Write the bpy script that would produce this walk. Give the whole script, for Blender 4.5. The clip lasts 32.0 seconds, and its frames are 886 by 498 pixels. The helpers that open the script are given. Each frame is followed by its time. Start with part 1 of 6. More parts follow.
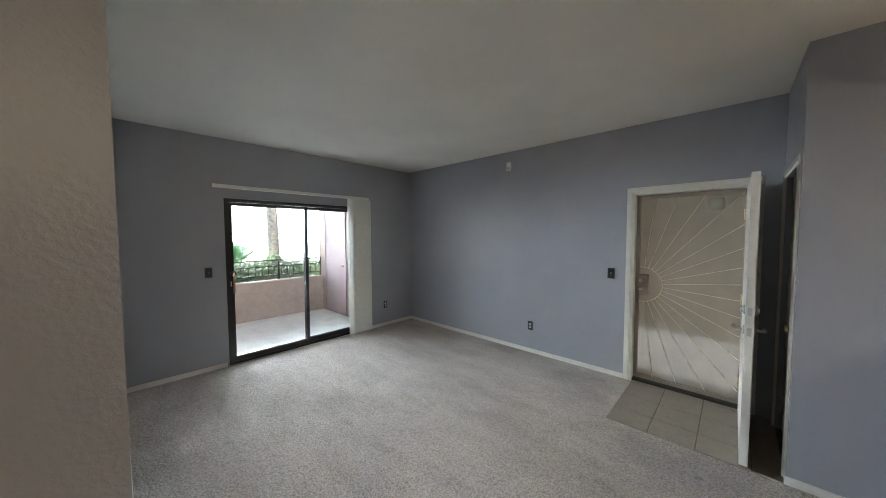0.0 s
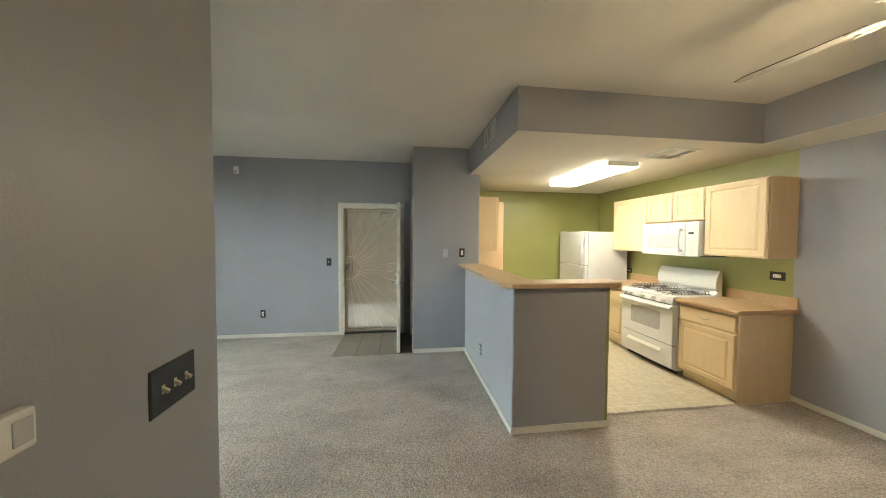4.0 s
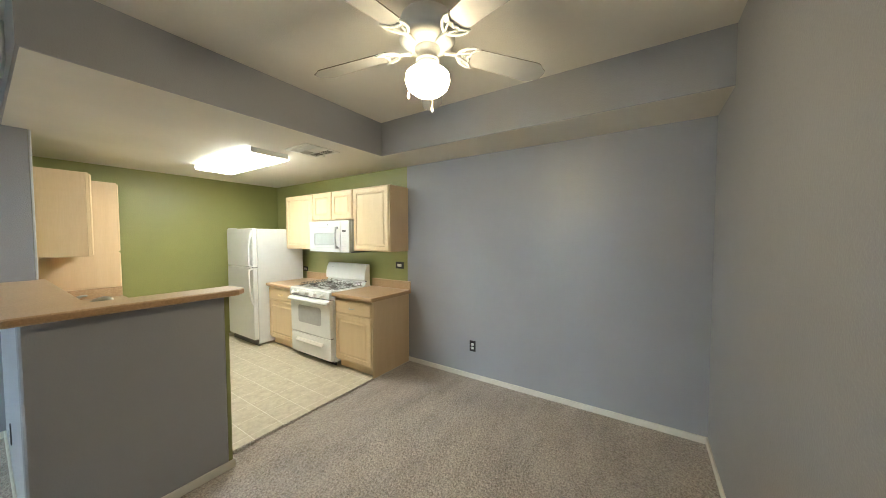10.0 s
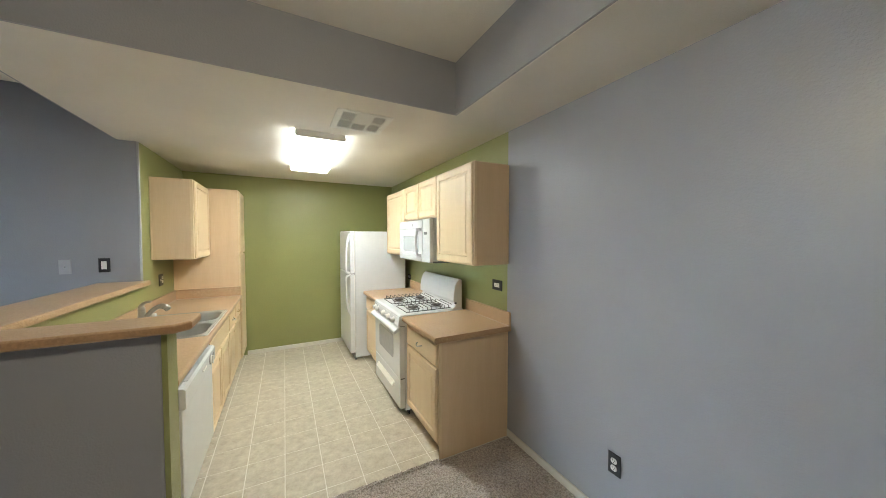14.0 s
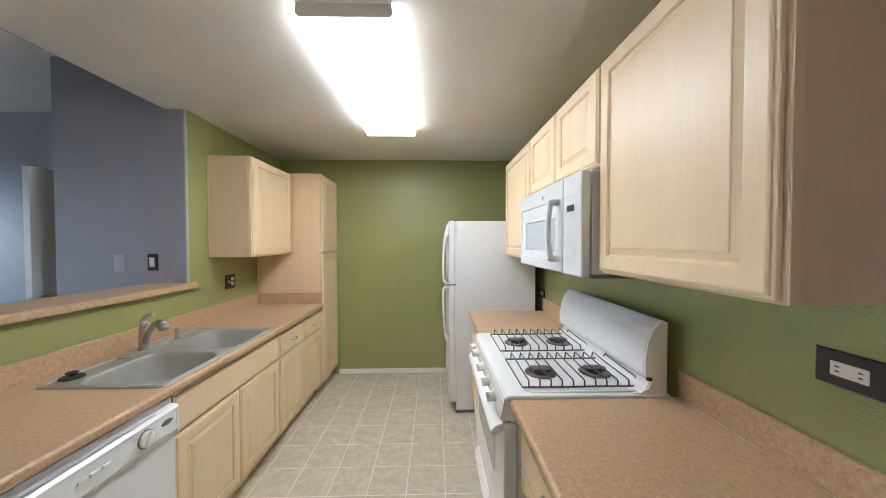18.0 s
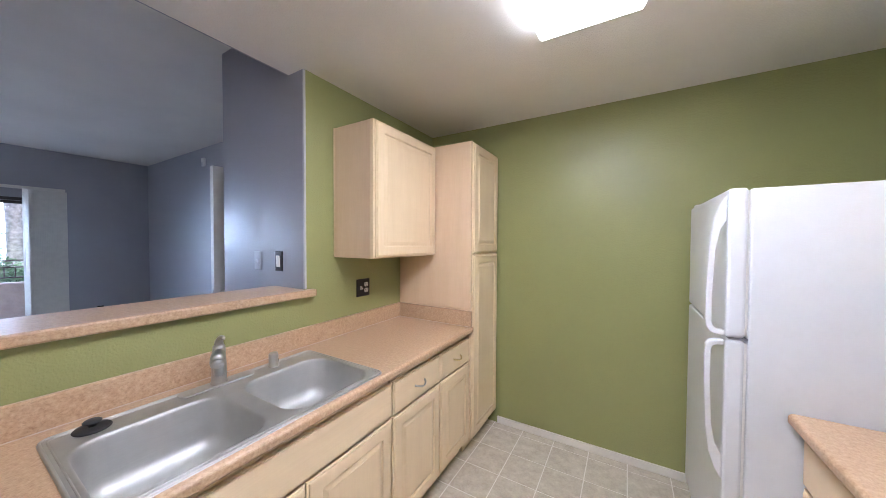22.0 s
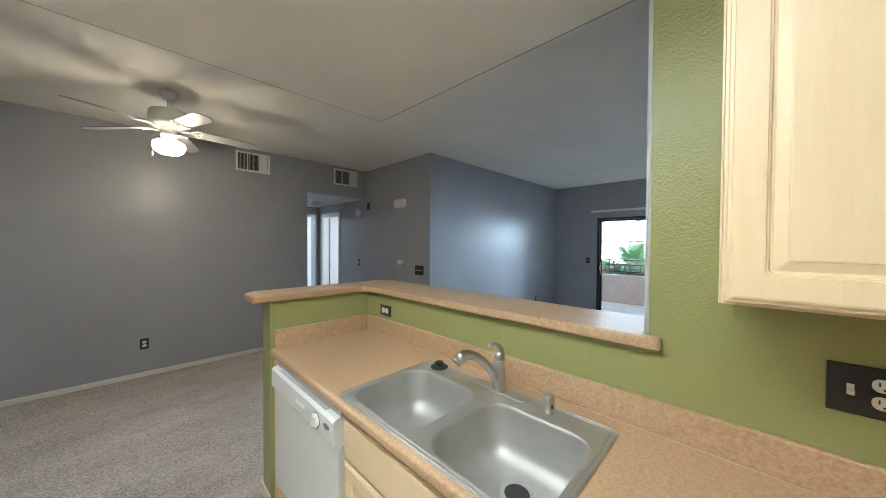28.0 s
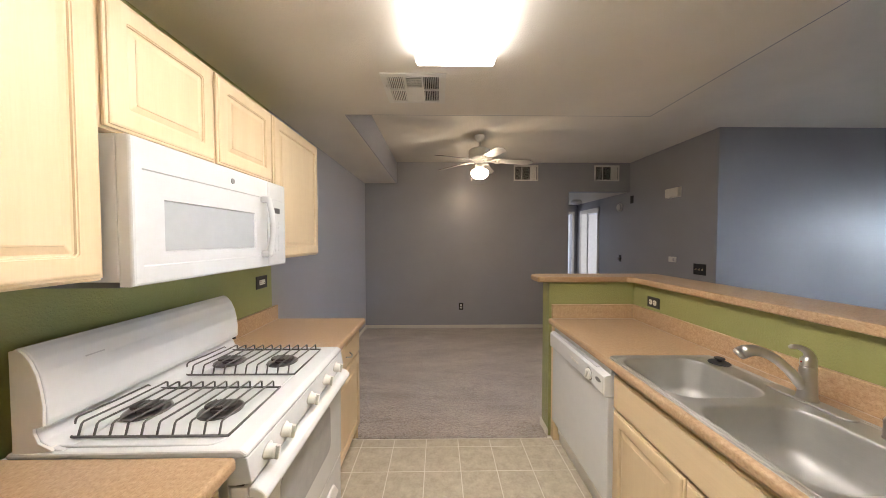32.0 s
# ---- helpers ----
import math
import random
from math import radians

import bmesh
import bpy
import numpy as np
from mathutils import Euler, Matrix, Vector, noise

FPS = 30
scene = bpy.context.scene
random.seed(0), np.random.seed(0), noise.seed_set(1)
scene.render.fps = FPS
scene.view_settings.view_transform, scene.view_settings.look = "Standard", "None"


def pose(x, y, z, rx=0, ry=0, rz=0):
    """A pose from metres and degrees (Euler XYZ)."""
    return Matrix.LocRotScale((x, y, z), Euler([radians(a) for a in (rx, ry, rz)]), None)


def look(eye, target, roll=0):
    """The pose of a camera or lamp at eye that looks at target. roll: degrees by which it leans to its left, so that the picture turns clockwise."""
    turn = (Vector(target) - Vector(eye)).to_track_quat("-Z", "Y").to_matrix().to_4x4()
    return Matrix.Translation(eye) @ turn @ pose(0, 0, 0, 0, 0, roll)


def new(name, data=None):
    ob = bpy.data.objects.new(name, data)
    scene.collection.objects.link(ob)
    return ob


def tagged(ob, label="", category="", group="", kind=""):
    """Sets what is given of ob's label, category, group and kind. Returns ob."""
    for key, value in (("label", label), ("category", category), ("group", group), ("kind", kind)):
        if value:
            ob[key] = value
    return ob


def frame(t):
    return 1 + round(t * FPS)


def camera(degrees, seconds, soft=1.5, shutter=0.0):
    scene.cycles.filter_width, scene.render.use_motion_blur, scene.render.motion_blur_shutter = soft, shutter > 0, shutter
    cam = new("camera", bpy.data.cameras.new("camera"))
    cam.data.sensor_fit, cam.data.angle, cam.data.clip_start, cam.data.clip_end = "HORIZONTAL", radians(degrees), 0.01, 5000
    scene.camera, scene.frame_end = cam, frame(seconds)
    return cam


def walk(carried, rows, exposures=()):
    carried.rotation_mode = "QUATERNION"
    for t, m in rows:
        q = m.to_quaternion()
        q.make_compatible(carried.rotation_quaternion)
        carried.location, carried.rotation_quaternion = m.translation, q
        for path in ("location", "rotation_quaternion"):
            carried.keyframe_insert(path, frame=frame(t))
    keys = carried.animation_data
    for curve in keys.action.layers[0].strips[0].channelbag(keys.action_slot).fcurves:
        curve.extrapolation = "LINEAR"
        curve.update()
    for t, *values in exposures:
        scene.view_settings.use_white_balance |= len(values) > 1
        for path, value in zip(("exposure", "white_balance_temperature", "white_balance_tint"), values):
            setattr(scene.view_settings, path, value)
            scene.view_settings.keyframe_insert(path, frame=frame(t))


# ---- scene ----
cam = camera(110.3, 32.0, soft=0.85)
EXPOSURES = [(0.0, 0.64, 6900, 9), (1.0, 0.6, 7600, 3), (2.0, 0.73, 7800, 1), (3.0, 1.0, 7800, 2), (6.0, 1.03, 7300, 2), (9.0, 0.97, 6700, 0), (11.0, 0.84, 6350, -1), (13.0, 0.79, 6050, 1), (15.0, 0.82, 6250, 4), (18.0, 0.46, 5800, 11), (19.0, 0.41, 5800, 12), (20.0, 0.44, 5800, 14), (21.0, 0.55, 5600, 16), (22.0, 0.75, 5450, 21), (23.0, 0.71, 5450, 23), (24.0, 0.62, 5450, 23), (25.0, 0.54, 5550, 20), (28.0, 0.71, 5800, 3), (29.0, 0.83, 5850, 1), (30.0, 0.83, 5850, 0), (31.0, 0.67, 6250, 6), (32.0, 0.53, 6700, 16)]
PATH = [
    (0, (0.147, 0.014, 1.588), (-1.223, 1.466, 1.490), -0.19),
    (0.5, (0.277, -0.123, 1.570), (-0.953, 1.452, 1.486), -0.06),
    (1, (0.333, -0.259, 1.565), (-0.725, 1.435, 1.483), -0.12),
    (1.5, (0.346, -0.385, 1.544), (-0.507, 1.422, 1.461), 0.16),
    (2, (0.332, -0.551, 1.569), (-0.275, 1.353, 1.480), 0.21),
    (2.5, (0.326, -0.735, 1.547), (-0.019, 1.234, 1.474), 0.41),
    (3, (0.346, -0.916, 1.541), (0.214, 1.078, 1.467), 0.43),
    (3.5, (0.311, -1.057, 1.523), (0.385, 0.940, 1.451), 0.40),
    (5.5, (0.227, -1.512, 1.532), (1.033, 0.317, 1.451), 0.18),
    (6, (0.238, -1.553, 1.548), (1.217, 0.188, 1.453), 0.31),
    (6.5, (0.254, -1.553, 1.541), (1.399, 0.084, 1.447), 0.42),
    (7, (0.284, -1.509, 1.558), (1.588, 0.005, 1.459), 0.43),
    (7.5, (0.310, -1.447, 1.559), (1.767, -0.079, 1.461), 0.43),
    (8, (0.379, -1.406, 1.554), (1.947, -0.167, 1.455), 0.32),
    (8.5, (0.518, -1.352, 1.549), (2.146, -0.194, 1.446), 0.11),
    (9, (0.664, -1.301, 1.539), (2.318, -0.182, 1.444), 0.00),
    (9.5, (0.856, -1.238, 1.527), (2.521, -0.132, 1.432), -0.15),
    (10, (1.042, -1.192, 1.522), (2.711, -0.092, 1.443), -0.13),
    (10.5, (1.265, -1.155, 1.526), (2.926, -0.046, 1.444), -0.24),
    (11, (1.455, -1.114, 1.525), (3.087, 0.039, 1.449), -0.22),
    (11.5, (1.645, -1.079, 1.529), (3.212, 0.162, 1.454), -0.34),
    (12, (1.796, -1.020, 1.520), (3.285, 0.314, 1.461), -0.34),
    (12.5, (1.981, -0.974, 1.540), (3.315, 0.514, 1.465), -0.33),
    (13, (2.119, -0.891, 1.551), (3.304, 0.719, 1.475), -0.02),
    (13.5, (2.261, -0.773, 1.551), (3.304, 0.932, 1.475), 0.00),
    (14, (2.398, -0.665, 1.551), (3.312, 1.113, 1.482), -0.00),
    (14.5, (2.514, -0.538, 1.552), (3.280, 1.308, 1.485), 0.00),
    (15, (2.592, -0.367, 1.537), (3.225, 1.530, 1.472), 0.09),
    (15.5, (2.655, -0.200, 1.515), (3.211, 1.721, 1.454), 0.10),
    (17.5, (2.949, 0.513, 1.462), (3.106, 2.506, 1.415), -0.09),
    (18, (3.007, 0.702, 1.463), (3.059, 2.701, 1.419), -0.09),
    (18.5, (3.051, 0.867, 1.453), (2.971, 2.865, 1.410), -0.08),
    (19, (3.066, 1.016, 1.440), (2.829, 3.002, 1.398), -0.07),
    (19.5, (3.048, 1.147, 1.407), (2.598, 3.096, 1.379), -0.05),
    (20, (3.047, 1.263, 1.395), (2.389, 3.151, 1.373), 0.07),
    (20.5, (3.024, 1.355, 1.414), (2.215, 3.185, 1.393), 0.09),
    (21, (2.955, 1.495, 1.419), (2.033, 3.270, 1.391), 0.15),
    (21.5, (2.874, 1.643, 1.412), (1.915, 3.399, 1.382), 0.28),
    (22, (2.811, 1.811, 1.448), (1.787, 3.528, 1.400), 0.27),
    (22.5, (2.744, 1.939, 1.444), (1.618, 3.592, 1.403), 0.19),
    (23, (2.673, 2.053, 1.432), (1.367, 3.567, 1.395), 0.11),
    (23.5, (2.641, 2.179, 1.405), (1.130, 3.488, 1.368), -0.14),
    (24, (2.618, 2.298, 1.400), (0.911, 3.339, 1.375), -0.08),
    (24.5, (2.590, 2.396, 1.396), (0.718, 3.099, 1.364), 0.27),
    (25, (2.556, 2.494, 1.413), (0.588, 2.849, 1.375), 0.12),
    (25.5, (2.532, 2.573, 1.412), (0.531, 2.567, 1.381), 0.27),
    (27.5, (2.452, 2.978, 1.452), (0.843, 1.792, 1.418), 0.23),
    (28, (2.481, 3.094, 1.471), (1.057, 1.691, 1.439), 0.32),
    (28.5, (2.537, 3.204, 1.479), (1.318, 1.619, 1.448), 0.29),
    (29, (2.581, 3.325, 1.478), (1.549, 1.613, 1.445), 0.34),
    (29.5, (2.613, 3.430, 1.459), (1.759, 1.621, 1.419), 0.24),
    (30, (2.610, 3.511, 1.446), (1.946, 1.625, 1.397), 0.09),
    (30.5, (2.624, 3.553, 1.440), (2.186, 1.602, 1.391), 0.05),
    (31, (2.653, 3.560, 1.448), (2.413, 1.575, 1.396), 0.20),
    (31.5, (2.695, 3.536, 1.448), (2.598, 1.539, 1.397), 0.01),
    (32, (2.747, 3.448, 1.455), (2.718, 1.449, 1.395), -0.01),
]
walk(cam, [(t, look(eye, target, roll)) for t, eye, target, roll in PATH], EXPOSURES)

# ---- world, sun, large lights ----
world = bpy.data.worlds.new("sky")
scene.world = world
world.use_nodes = True
wn = world.node_tree
wn.nodes.clear()
sky = wn.nodes.new("ShaderNodeTexSky")
sky.sky_type = "NISHITA"
sky.sun_disc = False
sky.sun_elevation, sky.sun_rotation = radians(63), radians(87)
sky_bg = wn.nodes.new("ShaderNodeBackground")
sky_bg.inputs["Strength"].default_value = 0.15
wn.links.new(sky.outputs[0], sky_bg.inputs[0])
wn.links.new(sky_bg.outputs[0], wn.nodes.new("ShaderNodeOutputWorld").inputs[0])

sun = new("sun", bpy.data.lights.new("sun", "SUN"))
sun.data.energy, sun.data.angle, sun.data.color = 5.0, radians(0.5), (1.0, 0.95, 0.88)
sun.matrix_world = look((5, 0.3, 10), (0, 0, 0))


def area_light(name, eye, target, width, height, power, color):
    ob = new(name, bpy.data.lights.new(name, "AREA"))
    ob.data.shape, ob.data.size, ob.data.size_y = "RECTANGLE", width, height
    ob.data.energy, ob.data.color = power, color
    ob.matrix_world = look(eye, target)
    return ob


# added unseen lamps in place of daylight in the two rooms beyond the hall
area_light("bedroom_fill_lamp", (-1.8, -0.30, 1.4), (-1.8, -4.0, 1.2), 1.4, 1.3, 44.0, (0.86, 0.92, 1.0))
area_light("end_room_fill_lamp", (1.85, -5.0, 1.5), (-0.5, -5.0, 1.2), 1.2, 1.2, 44.0, (0.86, 0.92, 1.0))

# ---- materials ----


class Nodes:
    """A principled material with a few shortcuts."""

    def __init__(self, name, rough=0.5, metal=0.0, spec=0.5):
        self.mat = bpy.data.materials.new(name)
        self.mat.use_nodes = True
        self.tree = self.mat.node_tree
        self.bsdf = self.tree.nodes["Principled BSDF"]
        self.bsdf.inputs["Roughness"].default_value = rough
        self.bsdf.inputs["Metallic"].default_value = metal
        self.bsdf.inputs["Specular IOR Level"].default_value = spec
        self.coord = self.tree.nodes.new("ShaderNodeTexCoord").outputs["Object"]

    def node(self, kind, **values):
        n = self.tree.nodes.new(kind)
        for key, value in values.items():
            n.inputs[key].default_value = value
        return n

    def link(self, a, b):
        self.tree.links.new(a, b)

    def stretched(self, sx, sy, sz, piecewise=False):
        m = self.node("ShaderNodeMapping", Scale=(sx, sy, sz))
        self.link(self.coord, m.inputs["Vector"])
        if piecewise:
            info = self.tree.nodes.new("ShaderNodeObjectInfo")
            shift = self.node("ShaderNodeVectorMath")
            shift.operation = "SCALE"
            shift.inputs[0].default_value = (37.0, 53.0, 29.0)
            self.link(info.outputs["Random"], shift.inputs["Scale"])
            self.link(shift.outputs[0], m.inputs["Location"])
        return m.outputs[0]

    def noise(self, scale, detail=3.0, rough=0.5, vector=None):
        n = self.node("ShaderNodeTexNoise", Scale=scale, Detail=detail, Roughness=rough)
        self.link(vector or self.coord, n.inputs["Vector"])
        return n.outputs["Fac"]

    def ramp(self, fac, stops):
        r = self.tree.nodes.new("ShaderNodeValToRGB")
        while len(r.color_ramp.elements) < len(stops):
            r.color_ramp.elements.new(0.5)
        for e, (p, c) in zip(r.color_ramp.elements, stops):
            e.position, e.color = p, (*c, 1.0)
        self.link(fac, r.inputs[0])
        return r.outputs[0]

    def mix(self, fac, a, b, how="MIX"):
        m = self.tree.nodes.new("ShaderNodeMix")
        m.data_type, m.blend_type = "RGBA", how
        for value, socket in ((fac, m.inputs[0]), (a, m.inputs[6]), (b, m.inputs[7])):
            if isinstance(value, (int, float)):
                socket.default_value = value
            elif isinstance(value, tuple):
                socket.default_value = (*value, 1.0)
            else:
                self.link(value, socket)
        return m.outputs[2]

    def color(self, c):
        if isinstance(c, tuple):
            self.bsdf.inputs["Base Color"].default_value = (*c, 1.0)
        else:
            self.link(c, self.bsdf.inputs["Base Color"])

    def rough(self, fac, low, high):
        m = self.node("ShaderNodeMapRange")
        m.inputs["To Min"].default_value, m.inputs["To Max"].default_value = low, high
        self.link(fac, m.inputs["Value"])
        self.link(m.outputs[0], self.bsdf.inputs["Roughness"])

    def bump(self, fac, distance, strength=1.0):
        b = self.node("ShaderNodeBump", Distance=distance, Strength=strength)
        self.link(fac, b.inputs["Height"])
        old = self.bsdf.inputs["Normal"].links
        if old:
            self.link(old[0].from_socket, b.inputs["Normal"])
        self.link(b.outputs[0], self.bsdf.inputs["Normal"])


def tone(c, k):
    return tuple(min(1.0, v * k) for v in c)


def textured_paint(name, c, rough, relief=0.0007, spec=0.5):
    """Wall paint over a sprayed orange-peel texture."""
    n = Nodes(name, rough, spec=spec)
    broad = n.noise(1.3, 4.0)
    n.color(n.ramp(broad, [(0.3, tone(c, 0.95)), (0.7, tone(c, 1.05))]))
    peel = n.ramp(n.noise(125.0, 3.0, 0.5), [(0.40, (0, 0, 0)), (0.62, (1, 1, 1))])
    n.bump(peel, relief, 0.75)
    n.bump(n.noise(5.0, 2.0), 0.003, 0.12)
    n.rough(n.noise(24.0), rough - 0.006, rough + 0.025)
    return n.mat


def plain(name, c, rough=0.4, metal=0.0, spec=0.5, vary=0.05, scale=18.0, grain=0.0):
    n = Nodes(name, rough, metal, spec)
    f = n.noise(scale, 4.0)
    n.color(n.ramp(f, [(0.3, tone(c, 1 - vary)), (0.7, tone(c, 1 + vary))]))
    if vary > 0.016:
        n.rough(n.noise(scale * 2.3), max(0.03, rough - 0.06), rough + 0.08)
    else:
        n.rough(n.noise(2.0), rough - 0.015, rough + 0.02)
    if grain:
        n.bump(n.noise(300.0, 2.0), grain, 0.5)
    return n.mat


def maple(name, along, tint=(1.0, 1.0, 1.0)):
    """Pale maple foil: long soft figure, faint curl across it and fine pores along one axis."""
    n = Nodes(name, 0.42)
    long = [16.0, 16.0, 16.0]
    fine = [170.0, 170.0, 170.0]
    long["xyz".index(along)], fine["xyz".index(along)] = 1.6, 9.0
    figure = n.noise(1.0, 4.0, 0.55, n.stretched(*long, piecewise=True))
    pores = n.noise(1.0, 2.0, 0.6, n.stretched(*fine, piecewise=True))
    curl = [5.0, 5.0, 5.0]
    curl["xyz".index(along)] = 38.0
    wave = n.noise(1.0, 2.0, 0.5, n.stretched(*curl, piecewise=True))

    def shade(c):
        return tuple(v * w for v, w in zip(c, tint))

    base = n.ramp(figure, [(0.28, shade((0.715, 0.55, 0.335))), (0.52, shade((0.745, 0.582, 0.362))), (0.76, shade((0.77, 0.612, 0.39)))])
    base = n.mix(0.05, base, n.ramp(wave, [(0.42, shade((0.66, 0.505, 0.305))), (0.62, shade((0.79, 0.63, 0.405)))]))
    n.color(n.mix(0.10, base, n.ramp(pores, [(0.35, (0.58, 0.43, 0.28)), (0.6, (0.75, 0.59, 0.40))])))
    n.rough(figure, 0.36, 0.48)
    n.bump(pores, 0.0004, 0.3)
    return n.mat


def laminate(name):
    n = Nodes(name, 0.33)
    blotch = n.noise(78.0, 5.0, 0.62, n.stretched(1.0, 1.0, 1.0))
    specks = n.noise(150.0, 3.0, 0.7, n.stretched(1.7, 0.8, 1.0))
    c = n.ramp(blotch, [(0.32, (0.385, 0.247, 0.134)), (0.47, (0.46, 0.308, 0.172)), (0.58, (0.515, 0.358, 0.212)), (0.70, (0.585, 0.425, 0.270))])
    n.color(n.mix(0.38, c, n.ramp(specks, [(0.34, (0.24, 0.13, 0.07)), (0.45, (0.47, 0.305, 0.175)), (0.68, (0.62, 0.445, 0.29))])))
    n.rough(n.noise(5.0), 0.29, 0.42)
    n.bump(specks, 0.0003, 0.25)
    return n.mat


def carpet(name):
    n = Nodes(name, 0.95, spec=0.15)
    tufts = n.noise(92.0, 2.5, 0.65)
    loops = n.node("ShaderNodeTexVoronoi", Scale=60.0)
    n.link(n.coord, loops.inputs["Vector"])
    lay = n.noise(2.2, 6.0, 0.62, n.stretched(1.0, 2.6, 1.0))
    patch = n.ramp(n.noise(1.25, 5.0, 0.58, n.stretched(1.0, 1.7, 1.0)), [(0.40, (0.88, 0.88, 0.88)), (0.50, (0.97, 0.97, 0.97)), (0.62, (1.04, 1.04, 1.04))])
    c = n.ramp(tufts, [(0.36, (0.23, 0.194, 0.165)), (0.5, (0.505, 0.436, 0.385)), (0.64, (0.75, 0.665, 0.597))])
    c = n.mix(0.35, c, n.ramp(lay, [(0.36, (0.35, 0.296, 0.255)), (0.50, (0.50, 0.432, 0.379)), (0.64, (0.61, 0.535, 0.473))]))
    n.color(n.mix(1.0, c, patch, "MULTIPLY"))
    n.bump(tufts, 0.016, 0.9)
    n.bump(loops.outputs["Distance"], 0.012, 0.55)
    n.bump(lay, 0.05, 0.5)
    n.bsdf.inputs["Sheen Weight"].default_value = 0.25
    return n.mat


def tile(name, dark, mid, light, rough):
    n = Nodes(name, rough)
    v = n.stretched(1.0, 1.0, 1.0, piecewise=True)
    cloud = n.noise(17.0, 6.0, 0.66, v)
    fleck = n.noise(70.0, 4.0, 0.6, v)
    c = n.ramp(cloud, [(0.30, dark), (0.5, mid), (0.70, light)])
    n.color(n.mix(0.25, c, n.ramp(fleck, [(0.35, dark), (0.65, light)])))
    n.rough(cloud, rough - 0.06, rough + 0.1)
    n.bump(fleck, 0.0006, 0.4)
    return n.mat


def steel(name, c, rough, along, scratch=0.0005):
    n = Nodes(name, rough, 1.0)
    s = [240.0, 240.0, 240.0]
    s["xyz".index(along)] = 6.0
    hair = n.noise(1.0, 3.0, 0.6, n.stretched(*s))
    cloud = n.noise(6.0, 4.0)
    n.color(n.ramp(cloud, [(0.3, tone(c, 0.9)), (0.7, tone(c, 1.08))]))
    n.rough(hair, rough - 0.07, rough + 0.10)
    n.bump(hair, scratch, 0.35)
    return n.mat


def glow(name, c, strength, base=(0.85, 0.85, 0.82)):
    n = Nodes(name, 0.35)
    n.color(base)
    n.bsdf.inputs["Emission Color"].default_value = (*c, 1.0)
    n.bsdf.inputs["Emission Strength"].default_value = strength
    return n.mat


def clear_glass(name):
    n = Nodes(name, 0.02, spec=0.5)
    n.color((0.95, 0.98, 0.97))
    n.bsdf.inputs["Transmission Weight"].default_value = 1.0
    n.bsdf.inputs["IOR"].default_value = 1.12
    return n.mat


def foliage(name, dark, light):
    n = Nodes(name, 0.5, spec=0.4)
    f = n.noise(3.0, 3.0, 0.6, n.stretched(1.0, 1.0, 1.0))
    isle = n.tree.nodes.new("ShaderNodeNewGeometry").outputs["Random Per Island"]
    n.color(n.mix(0.5, n.ramp(f, [(0.3, dark), (0.7, light)]), n.ramp(isle, [(0.0, dark), (1.0, light)])))
    n.bsdf.inputs["Subsurface Weight"].default_value = 0.0
    return n.mat


def screen_mesh(name):
    """Fine perforated steel: half of the light passes through."""
    n = Nodes(name, 0.5, 0.0)
    n.color(n.ramp(n.noise(6.0), [(0.3, (0.23, 0.185, 0.15)), (0.7, (0.27, 0.22, 0.18))]))
    holes = n.tree.nodes.new("ShaderNodeBsdfTransparent")
    blend = n.tree.nodes.new("ShaderNodeMixShader")
    blend.inputs[0].default_value = 0.30
    n.link(n.bsdf.outputs[0], blend.inputs[1])
    n.link(holes.outputs[0], blend.inputs[2])
    n.link(blend.outputs[0], n.tree.nodes["Material Output"].inputs["Surface"])
    return n.mat


GREY = textured_paint("grey_blue_wall_paint", (0.33, 0.333, 0.360), 0.292, 0.0005)
GREEN = textured_paint("olive_green_wall_paint", (0.292, 0.302, 0.114), 0.295, 0.0009)
CEIL = textured_paint("off_white_ceiling_paint", (0.76, 0.725, 0.66), 0.75, 0.0006, 0.3)
TRIM = plain("cream_white_trim_paint", (0.72, 0.69, 0.62), 0.38, vary=0.04)
DOORPAINT = plain("white_door_paint", (0.70, 0.68, 0.63), 0.40, vary=0.04, grain=0.0004)
CARPET = carpet("beige_cut_pile_carpet")
VINYL = tile("beige_stone_look_vinyl", (0.415, 0.358, 0.265), (0.525, 0.468, 0.357), (0.64, 0.583, 0.468), 0.40)
GROUT = plain("pale_joint", (0.75, 0.71, 0.63), 0.7)
CERAMIC = tile("tan_ceramic_tile", (0.22, 0.178, 0.138), (0.265, 0.217, 0.172), (0.31, 0.257, 0.205), 0.35)
DARKGROUT = plain("brown_grout", (0.17, 0.13, 0.10), 0.85)
MAPLE_V, MAPLE_H, MAPLE_D = maple("maple_upright", "z"), maple("maple_across", "x"), maple("maple_deep", "y")
MAPLE_SIDE = maple("maple_printed_side", "z", (0.93, 0.885, 0.90))
LAM = laminate("tan_speckled_laminate")
LAMEDGE = plain("brown_laminate_edge", (0.40, 0.245, 0.13), 0.35, vary=0.14, scale=120.0)
ENAMEL = plain("white_enamel", (0.74, 0.755, 0.76), 0.22, vary=0.015)
ALMOND = plain("white_plastic", (0.76, 0.75, 0.71), 0.38, vary=0.02)
MWWHITE = plain("white_microwave_enamel", (0.62, 0.63, 0.63), 0.25, vary=0.015)
FRIDGEWHITE = plain("pebbled_white_steel", (0.66, 0.675, 0.685), 0.34, vary=0.015, grain=0.0006)
LIGHTGREY = plain("pale_grey_print", (0.50, 0.51, 0.52), 0.5)
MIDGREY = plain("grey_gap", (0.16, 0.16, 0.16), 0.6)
BLACK = plain("black_plastic", (0.018, 0.018, 0.020), 0.35)
IRON = plain("dark_enamelled_grate", (0.10, 0.095, 0.092), 0.45, vary=0.2)
